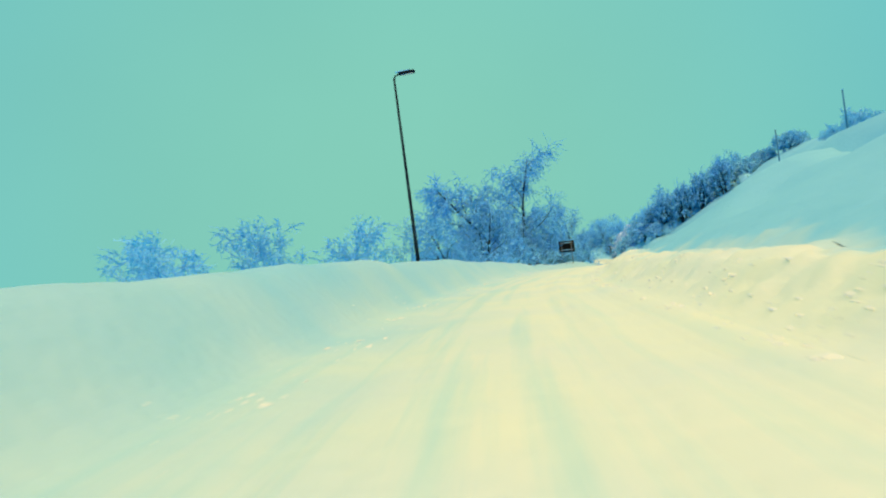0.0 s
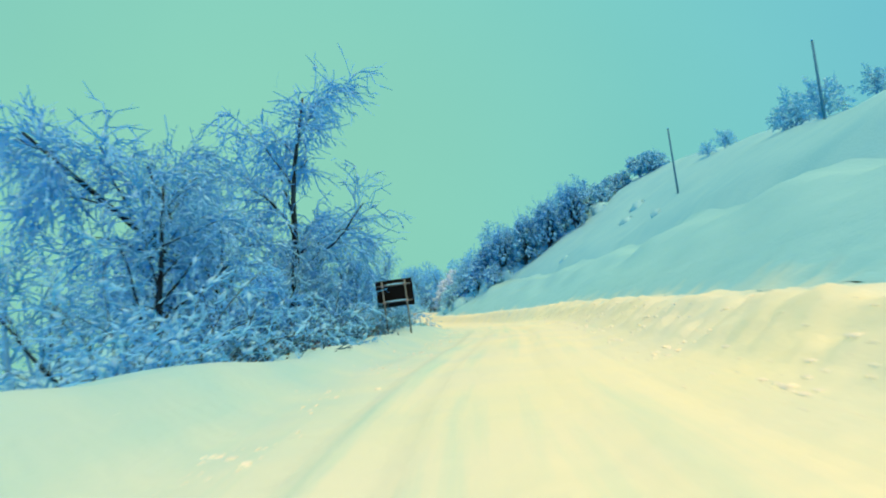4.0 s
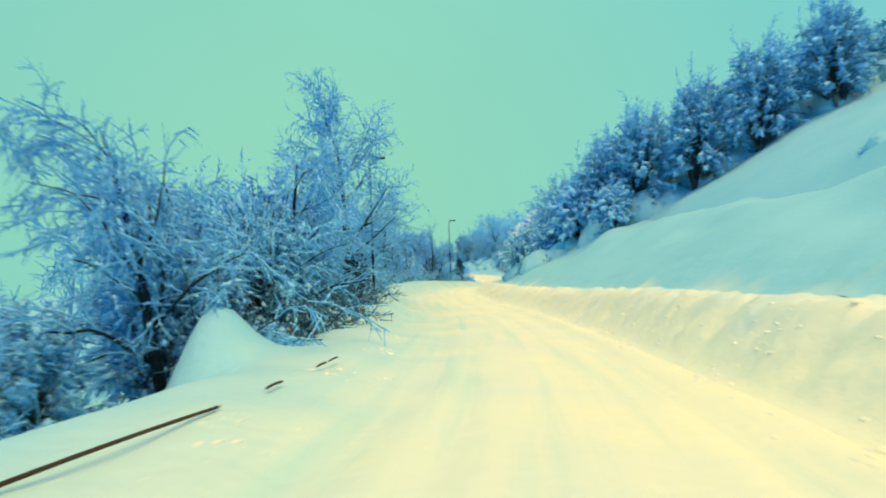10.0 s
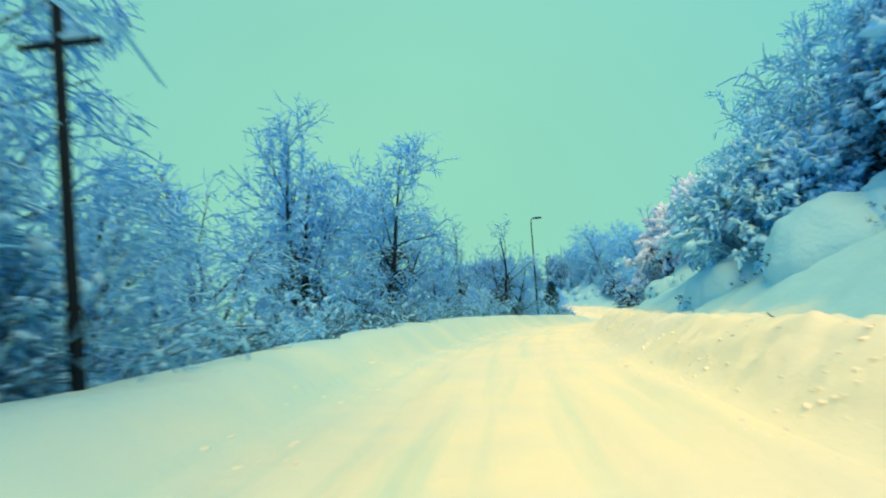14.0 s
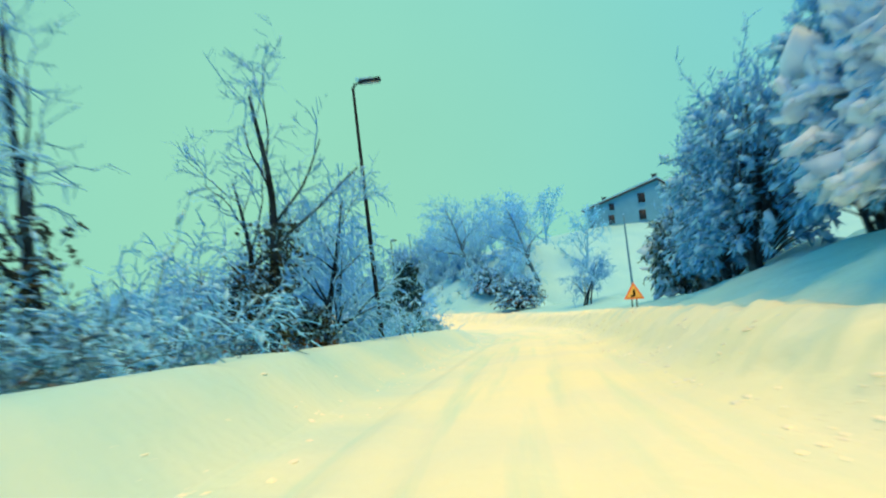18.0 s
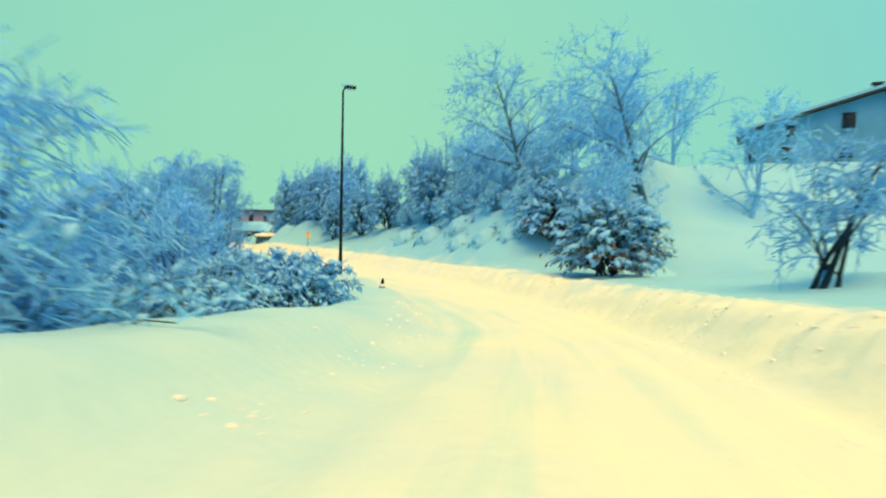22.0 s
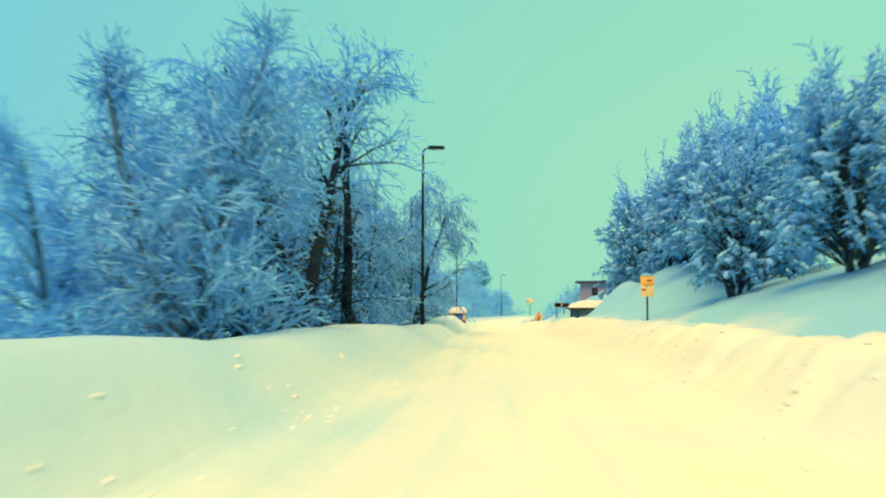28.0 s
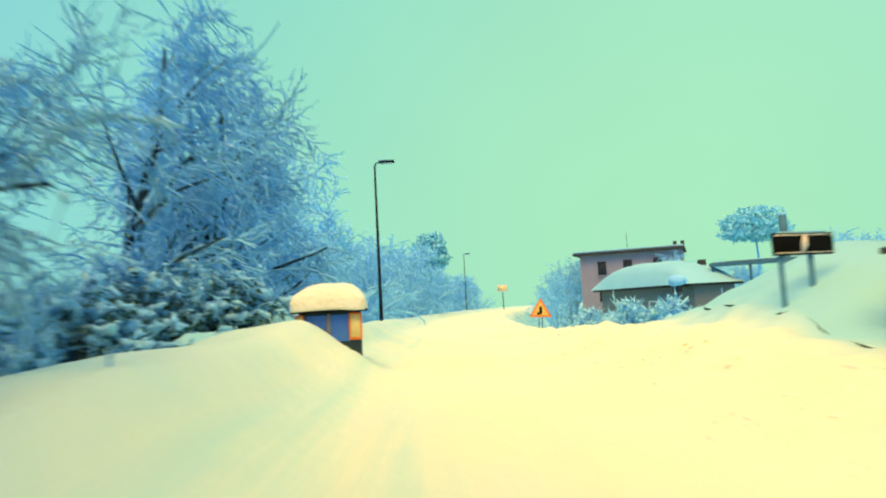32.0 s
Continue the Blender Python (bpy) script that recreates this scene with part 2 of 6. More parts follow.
KNOTS += [(-15.4, 175.6, -15.3), (-25.0, 188.4, -15.4), (-35.5, 200.5, -15.4), (-46.1, 212.5, -15.55), (-56.8, 224.4, -15.53), (-67.3, 236.5, -15.56), (-77.3, 249.0, -15.6), (-86.6, 262.1, -15.63), (-95.4, 275.8, -15.66), (-103.6, 290.0, -15.69), (-111.1, 304.7, -15.72), (-118.1, 320.0, -15.76), (-124.5, 335.7, -15.79), (-130.2, 352.1, -15.82), (-135.4, 369.0, -15.85)]
KN = np.array(KNOTS)
START, STEP = -40.0, 16.0
LAST = START + STEP * (len(KN) - 1)


def centre(s):
    """Road centre at distance s along it (an array)."""
    i = np.clip((np.asarray(s, float) - START) / STEP, 0, len(KN) - 1.0001)
    j = i.astype(int)
    u = (i - j)[..., None]
    p0, p1, p2, p3 = (KN[np.clip(j + o, 0, len(KN) - 1)] for o in (-1, 0, 1, 2))
    return 0.5 * (2 * p1 + (p2 - p0) * u + (2 * p0 - 5 * p1 + 4 * p2 - p3) * u**2 + (3 * p1 - p0 - 3 * p2 + p3) * u**3)


def side(s):
    """The unit vector to the right of the road."""
    d = centre(np.asarray(s, float) + 0.8) - centre(np.asarray(s, float) - 0.8)
    n = np.stack([d[..., 1], -d[..., 0]], -1)
    return n / np.linalg.norm(n, axis=-1, keepdims=True)


def lerp(s, table):
    return np.interp(s, [a for a, _ in table], [b for _, b in table])


def soft(x, a, b):
    t = np.clip((np.asarray(x, float) - a) / (b - a), 0, 1)
    return t * t * (3 - 2 * t)


def waves(s, l, size, seed):
    """Smooth rolling noise from a few sine waves, about -1 to 1."""
    r = np.random.RandomState(seed)
    out = 0
    for _ in range(6):
        a, k, p = r.rand() * 6.28, (0.6 + 0.9 * r.rand()) * 6.28 / size, r.rand() * 6.28
        out = out + np.sin((np.cos(a) * s + np.sin(a) * l) * k + p)
    return out / 3.2


LIP_H = [(0, 1.2), (5, 1.2), (12, 1.35), (26, 1.3), (38, 0.82), (46, 0.44), (53, 0.38), (58, 0.64), (70, 0.52), (80, 0.30), (86, 0.21), (91, 0.19), (96, 0.20), (101, 0.28), (106, 0.46), (111, 0.59), (118, 0.66), (135, 0.85), (150, 0.95), (168, 0.78), (175, 0.80), (186, 0.62), (193, 0.54), (199, 0.56), (208, 0.60), (216, 0.85), (232, 0.90), (238, 0.80), (245, 0.72), (255, 0.58), (259, 0.54), (262, 0.58), (266, 0.66), (270, 0.75), (274, 0.85), (282, 0.60), (292, 0.50), (310, 0.30), (400, 0.30)]
LIP_L = [(0, -4.2), (60, -3.9), (77, -3.8), (82, -3.15), (94, -3.15), (101, -3.8), (190, -3.7), (198, -3.15), (210, -3.15), (217, -3.7), (232, -3.7), (252, -2.6), (284, -2.4), (320, -3.2)]
BANK_H = [(0, 0.6), (60, 0.7), (88, 1.05), (100, 1.05), (112, 0.85), (260, 0.85), (266, 0.36), (272, 0.34), (278, 0.4), (284, 0.12), (400, 0.12)]
HILL = [(0, 0.44), (40, 0.47), (60, 0.55), (136, 0.55), (146, 0.50), (152, 0.86), (155.5, 0.80), (160, 0.42), (166, 0.31), (172, 0.28), (182, 0.03), (209, 0.04), (213, 0.28), (217, 0.70), (224, 0.72), (234, 0.58), (244, 0.32), (262, 0.22), (266, 0.22), (271, 0.18), (278, 0.0), (300, 0.0)]
CREST = [(0, 14), (42, 15.5), (60, 17.5), (74, 21), (91, 27), (105, 31), (118, 34), (136, 32), (160, 16), (180, 12), (205, 12), (218, 13), (262, 12), (275, 6)]

BEYOND = [(0, 0.14), (150, 0.14), (178, 0.04), (206, 0.06), (216, 0.14), (250, 0.14), (266, 0.0)]


def height(s, l):
    """Snow height over the road centre at s along and l to the right."""
    s, l = np.asarray(s, float), np.asarray(l, float)
    lip, ll, bank = lerp(s, LIP_H), lerp(s, LIP_L), lerp(s, BANK_H)
    lip = lip + 0.06 * waves(s, l * 0, 7, 3) + 0.03 * waves(s, l, 3.2, 4)
    # left bank, then the fall to the valley, kept up to hide the horizon from the camera
    z = lip * soft(-l, -ll - 1.5, -ll - 0.15)
    z = z - 1.5 * soft(-l, -ll + 0.5, -ll + 3.5) - 2.0 * soft(-l, 7, 18) - 0.13 * np.clip(-l - 14, 0, 700)
    z = z + 0.35 * waves(s, l, 9, 11) * soft(-l, 5, 9)
    # right bank and the hill over it
    z = z + bank * soft(l, 2.35, 3.7)
    k, crest = lerp(s, HILL), lerp(s, CREST)
    up = np.clip(l - 4.6, 0, None)
    over = np.clip(l - crest, 0, None)
    rise = k * (up - over) + lerp(s, BEYOND) * over * np.exp(-over / 120)
    z = z + rise - k * 0.6 * np.exp(-((l - 4.6) / 0.8) ** 2) * 0.3
    z = z + (0.38 * waves(s, l, 11, 21) + 0.14 * waves(s, l, 4.0, 22)) * soft(l, 5.0, 9)
    z = z + (0.05 * waves(s, l, 2.3, 23) + 0.045 * waves(s, l * 1.3, 0.95, 24) + 0.035 * waves(s, l, 0.5, 25)) * soft(l, 2.5, 3.0) * (1 - soft(l, 5, 8))
    # dip in the field below the farmhouse
    z = z - 1.2 * soft(l, 13, 26) * np.exp(-((s - 208) / 26.0) ** 2)
    # heap beside the shelter
    z = z + 0.8 * np.exp(-((s - 259.0) / 4.0) ** 2 - ((l - 9.0) / 2.4) ** 2) + 1.0 * np.exp(-((s - 272.9) / 2.6) ** 2 - ((l - 6.2) / 1.9) ** 2)
    z = z + 0.24 * np.exp(-((s - 273.0) / 1.3) ** 2 - ((l + 1.55) / 0.8) ** 2)
    # level floor under the shelter
    z = z - (0.10 + 0.32 * np.clip(l - 5.0, 0, 3.2)) * np.exp(-(((s - 268.7) / 2.2) ** 4)) * soft(l, 4.4, 5.2) * (1 - soft(l, 8.0, 10.0))
    # snow heaped on buried scrub at the bend
    z = z + 0.75 * np.exp(-((s - 208.8) / 1.1) ** 2 - ((l + 4.9) / 0.9) ** 2) + 1.3 * np.exp(-((s - 205) / 1.8) ** 2 - ((l + 7.2) / 1.3) ** 2) + 1.1 * np.exp(-((s - 199) / 1.7) ** 2 - ((l + 6.2) / 1.0) ** 2)
    # hollow in front of the low shed
    z = z - 2.5 * soft(s, 276.5, 283) * soft(l, 3.2, 7.0)
    # hummock of buried scrub beside the crash barrier
    z = z + 1.75 * np.exp(-((s - 93.4) / 1.2) ** 2 - ((l + 5.4) / 0.85) ** 2) + 0.14 * np.exp(-((s - 74.5) / 0.9) ** 2 - ((l + 4.2) / 0.6) ** 2)
    # high drift at the end wall of the shelter
    z = z + 2.0 * np.exp(-((s - 265.9) / 1.9) ** 2 - ((l - 7.9) / 1.7) ** 2) + 1.3 * np.exp(-((s - 262.3) / 2.2) ** 2 - ((l - 9.6) / 2.6) ** 2)
    # wheel ruts and loose crumbs between them
    for r, w, d in ((-1.55, 0.26, 0.05), (-0.85, 0.20, 0.022), (0.75, 0.24, 0.022), (1.75, 0.34, 0.04)):
        wob = r + 0.16 * np.sin(s / 17 + r * 3) + 0.05 * np.sin(s / 4.3 + r)
        z = z - d * np.exp(-((l - wob) / w) ** 2) + 0.6 * d * np.exp(-((l - wob - 1.7 * w) / (w * 0.7)) ** 2)
    for r in (-1.72, -1.62, -1.50, -0.95, -0.82, 0.62, 0.74, 0.88, 1.66, 1.80):
        wob = r + 0.16 * np.sin(s / 17 + r * 0.4) + 0.03 * np.sin(s / 5.1 + r)
        z = z - 0.018 * np.exp(-((l - wob) / 0.05) ** 2)
    z = z + 0.012 * waves(s, l * 2.5, 3.1, 31) + 0.004 * waves(s, l * 2, 1.1, 32)
    return z


def pos(s, l, up=0.0):
    """World place on the snow at s along the road and l to its right, raised by up."""
    c, n = centre(np.array(s)), side(np.array(s))
    return Vector((c[0] + n[0] * l, c[1] + n[1] * l, c[2] + float(height(s, l)) + up))


def heading(s):
    n = side(np.array(s))
    return math.degrees(math.atan2(n[1], n[0]))


# ---------- mesh kit ----------
class Geo:
    def __init__(self):
        self.v, self.f = [], []

    def add(self, verts, faces):
        n = len(self.v)
        self.v.extend(verts)
        self.f.extend([tuple(i + n for i in f) for f in faces])

    def tube(self, pts, radii, sides=5, closed=True):
        n, ring = len(self.v), []
        pts = [Vector(p) for p in pts]
        for i, p in enumerate(pts):
            d = (pts[min(i + 1, len(pts) - 1)] - pts[max(i - 1, 0)]).normalized()
            a = d.cross(Vector((0.31, 0.17, 0.93)))
            if a.length < 0.05:
                a = d.cross(Vector((1, 0, 0)))
            a.normalize()
            b = d.cross(a)
            for k in range(sides):
                t = 6.28319 * k / sides
                self.v.append(tuple(p + (a * math.cos(t) + b * math.sin(t)) * radii[i]))
        for i in range(len(pts) - 1):
            for k in range(sides):
                q = (k + 1) % sides
                self.f.append((n + i * sides + k, n + i * sides + q, n + (i + 1) * sides + q, n + (i + 1) * sides + k))
        if closed:
            self.f.append(tuple(n + k for k in reversed(range(sides))))
            self.f.append(tuple(n + (len(pts) - 1) * sides + k for k in range(sides)))

    def strip(self, pts, radii, turn):
        """A fine rimed twig: a narrow blade along pts, turned about them."""
        n = len(self.v)
        for i, p in enumerate(pts):
            d = (pts[min(i + 1, len(pts) - 1)] - pts[max(i - 1, 0)]).normalized()
            a = d.cross(turn)
            a = a.normalized() * (radii[i] * 1.35) if a.length > 1e-3 else Vector((radii[i], 0, 0))
            self.v.append(tuple(p + a))
            self.v.append(tuple(p - a))
        for i in range(len(pts) - 1):
            k = n + 2 * i
            self.f.append((k, k + 1, k + 3, k + 2))

    def box(self, x0, y0, z0, x1, y1, z1, b=0.0):
        if b <= 0:
            vs = [(x, y, z) for z in (z0, z1) for y in (y0, y1) for x in (x0, x1)]
            self.add(vs, [(0, 2, 3, 1), (4, 5, 7, 6), (0, 1, 5, 4), (2, 6, 7, 3), (0, 4, 6, 2), (1, 3, 7, 5)])
            return
        m = bmesh.new()
        bmesh.ops.create_cube(m, size=1.0)
        for v in m.verts:
            v.co = Vector((x0 + (v.co.x + 0.5) * (x1 - x0), y0 + (v.co.y + 0.5) * (y1 - y0), z0 + (v.co.z + 0.5) * (z1 - z0)))
        bmesh.ops.bevel(m, geom=m.edges[:], offset=b, segments=2, affect="EDGES", profile=0.6)
        m.verts.index_update()
        self.add([tuple(v.co) for v in m.verts], [tuple(v.index for v in f.verts) for f in m.faces])
        m.free()

    def blob(self, c, rx, ry, rz, rng, rough=0.25, fine=False, turn=0.0):
        vs, fs = BALLS[1 if fine else 0]
        ph = [rng.uniform(0, 6.28) for _ in range(3)]
        ct, st = math.cos(turn), math.sin(turn)
        out = []
        for x, y, z in vs:
            k = 1 + rough * (math.sin(3.1 * x + ph[0]) * math.sin(2.7 * y + ph[1]) + 0.6 * math.sin(5.3 * z + 4.1 * x + ph[2]))
            px, py, pz = x * k * rx, y * k * ry, z * k * rz
            out.append((c[0] + px * ct - py * st, c[1] + px * st + py * ct, c[2] + pz))
        self.add(out, fs)

    def slab(self, c, d, ln, w, th, rng, rough=0.22, fine=False, tiny=False):
        """A rounded lump of snow that lies along d."""
        vs, fs = BALLS[2 if tiny else 1 if fine else 0]
        d = d.normalized()
        a = d.cross(Vector((0, 0, 1)))
        a = a.normalized() if a.length > 0.05 else Vector((1, 0, 0))
        b = a.cross(d)
        ph = [rng.uniform(0, 6.28) for _ in range(3)]
        out = []
        for x, y, z in vs:
            k = 1 + rough * (math.sin(3.1 * x + ph[0]) * math.sin(2.7 * y + ph[1]) + 0.6 * math.sin(5.3 * z + 4.1 * x + ph[2]))
            out.append(tuple(c + d * (x * k * ln) + a * (y * k * w) + b * (z * k * th)))
        self.add(out, fs)

    def leaf(self, c, d, w, n):
        """A small pointed blade from c along d."""
        a = d.cross(n).normalized() * w
        self.add([tuple(c), tuple(c + d * 0.45 + a), tuple(c + d), tuple(c + d * 0.45 - a + n * w * 0.4)], [(0, 1, 2), (0, 2, 3)])

    def mesh(self, name, mat, smooth=True):
        me = bpy.data.meshes.new(name)
        me.from_pydata(self.v, [], self.f)
        me.materials.append(mat)
        if smooth:
            me.polygons.foreach_set("use_smooth", [True] * len(me.polygons))
        me.update()
        return me


def ball(level):
    m = bmesh.new()
    bmesh.ops.create_icosphere(m, subdivisions=level, radius=1)
    m.verts.index_update()
    out = [tuple(v.co) for v in m.verts], [tuple(v.index for v in f.verts) for f in m.faces]
    m.free()
    return out


CHIP = ([(1, 0, 0), (-1, 0, 0), (0, 1, 0), (0, -1, 0), (0, 0, 1), (0, 0, -1)], [(0, 2, 4), (2, 1, 4), (1, 3, 4), (3, 0, 4), (2, 0, 5), (1, 2, 5), (3, 1, 5), (0, 3, 5)])
BALLS = (ball(1), ball(2), CHIP)


def part(name, geo, mat, parent=None, label="", smooth=True, kind=""):
    me = geo if isinstance(geo, bpy.types.Mesh) else geo.mesh(name, mat, smooth)
    ob = new(name, me)
    if parent is not None:
        ob.parent = parent
    return tagged(ob, label, kind=kind)


def thing(name, m, label, category, group=""):
    ob = new(name)
    ob.empty_display_size = 0.3
    ob.matrix_world = m
    return tagged(ob, label, category, group)


def plant(ob, s, l, turn=0.0, size=1.0, sink=0.05, tilt=0.0):
    """The pose of a thing that stands on the snow at s, l."""
    return Matrix.Translation(pos(s, l, -sink)) @ pose(0, 0, 0, tilt, 0, heading(s) + turn) @ Matrix.Scale(size, 4)


# ---------- ground, road and banks ----------
def sheet(name, ss, ls, mat, fall=None):
    S2, L2 = np.meshgrid(ss, ls, indexing="ij")
    c, n = centre(ss), side(ss)
    z = height(S2, L2) + c[:, 2][:, None] + 0.05
    if fall is not None:
        z = z - 0.55 * fall(L2)
    xyz = np.stack([c[:, 0][:, None] + n[:, 0][:, None] * L2, c[:, 1][:, None] + n[:, 1][:, None] * L2, z], -1).reshape(-1, 3)
    a, b = len(ss), len(ls)
    idx = np.arange(a * b).reshape(a, b)
    faces = np.stack([idx[:-1, :-1], idx[:-1, 1:], idx[1:, 1:], idx[1:, :-1]], -1).reshape(-1, 4)
    me = bpy.data.meshes.new(name)
    me.from_pydata(xyz.tolist(), [], faces[:, ::-1].tolist())
    me.materials.append(mat)
    # lie of the snow: along the road, and across it from 10 m left (0) to 10 m right (1)
    uv = np.stack([S2 / 40, L2 / 20 + 0.5], -1).reshape(-1, 2)
    me.uv_layers.new(name="lane").data.foreach_set("uv", uv[faces[:, ::-1].ravel()].ravel())
    me.polygons.foreach_set("use_smooth", [True] * len(me.polygons))
    me.update()
    return new(name, me)


SS = np.concatenate([np.arange(-39, 0, 1.0), np.arange(0, 300, 0.4), np.arange(300, LAST - 6, 1.2)])
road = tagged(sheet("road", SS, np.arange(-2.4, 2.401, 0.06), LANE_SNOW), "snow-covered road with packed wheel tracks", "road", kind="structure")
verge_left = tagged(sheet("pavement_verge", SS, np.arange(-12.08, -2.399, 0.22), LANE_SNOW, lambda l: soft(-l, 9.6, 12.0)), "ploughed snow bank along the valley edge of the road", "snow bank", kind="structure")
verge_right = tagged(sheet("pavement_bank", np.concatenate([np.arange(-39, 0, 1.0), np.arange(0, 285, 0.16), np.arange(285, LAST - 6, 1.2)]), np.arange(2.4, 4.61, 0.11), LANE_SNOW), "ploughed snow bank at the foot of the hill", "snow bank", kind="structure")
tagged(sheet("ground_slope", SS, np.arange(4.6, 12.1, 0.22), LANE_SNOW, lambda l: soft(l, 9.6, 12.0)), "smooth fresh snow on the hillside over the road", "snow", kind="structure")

gx = np.concatenate([[-2500, -1500, -900, -600, -450, -360], np.arange(-300, 181, 3.0), [240, 320, 450, 700, 1200, 2500]])
gy = np.concatenate([[-2500, -1200, -600, -320, -200], np.arange(-140, 461, 3.0), [520, 600, 760, 1000, 1500, 2600]])
GX, GY = np.meshgrid(gx, gy, indexing="ij")
cs = np.arange(START + 1, LAST - 1, 1.0)
CC, CN = centre(cs), side(cs)
flat = np.stack([GX.ravel(), GY.ravel()], 1)
near = np.empty(len(flat), int)
for i0 in range(0, len(flat), 4000):
    d = ((flat[i0 : i0 + 4000, None, :] - CC[None, :, :2]) ** 2).sum(-1)
    near[i0 : i0 + 4000] = d.argmin(1)
off = flat - CC[near, :2]
gl = (off * CN[near]).sum(1)
far_off = np.sqrt((off**2).sum(1))
gl = np.where(np.abs(gl) > 0.5, np.sign(gl), 1) * far_off
gs = cs[near]
gz = height(gs, gl) + CC[near, 2]
# far ground is sunk so that no flat horizon shows to the camera
gz = gz - 0.22 * np.clip(flat[:, 1] - 400, 0, None) - 0.25 * np.clip(flat[:, 0] - 110, 0, None) - 0.1 * np.clip(-flat[:, 0] - 220, 0, None)
gz = gz - 2.6 * (1 - soft(np.abs(gl), 9.0, 12.0))
gidx = np.arange(len(flat)).reshape(GX.shape)
gf = np.stack([gidx[:-1, :-1], gidx[1:, :-1], gidx[1:, 1:], gidx[:-1, 1:]], -1).reshape(-1, 4)
gme = bpy.data.meshes.new("ground")
gme.from_pydata(np.column_stack([flat, gz]).tolist(), [], gf.tolist())
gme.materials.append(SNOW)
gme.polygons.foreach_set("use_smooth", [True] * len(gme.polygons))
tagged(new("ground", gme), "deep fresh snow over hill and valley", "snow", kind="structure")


# ---------- trees and shrubs ----------
def bough(rng, p, d, length, r0, r1, segs, droop, wander):
    """A wandering branch: its points and radii."""
    pts, rad = [p.copy()], [r0]
    d = d.normalized()
    for i in range(segs):
        d = (d + Vector((rng.gauss(0, wander), rng.gauss(0, wander), rng.gauss(0, wander) - droop * (i + 1) / segs))).normalized()
        p = p + d * (length / segs)
        pts.append(p.copy())
        rad.append(r0 + (r1 - r0) * (i + 1) / segs)
    return pts, rad


def along(pts, u):
    x = u * (len(pts) - 1)
    i = min(int(x), len(pts) - 2)
    return pts[i].lerp(pts[i + 1], x - i), (pts[i + 1] - pts[i]).normalized()


def any_way(rng):
    return Vector((rng.gauss(0, 1), rng.gauss(0, 1), rng.gauss(0, 1))).normalized()


def aside(rng, d, angle):
    """A direction that leaves d at about the given angle, to any side."""
    a = d.cross(Vector((rng.gauss(0, 1), rng.gauss(0, 1), rng.gauss(0, 1))))
    if a.length < 1e-3:
        a = Vector((1, 0, 0))
    a.normalize()
    return (d * math.cos(angle) + a * math.sin(angle)).normalized()


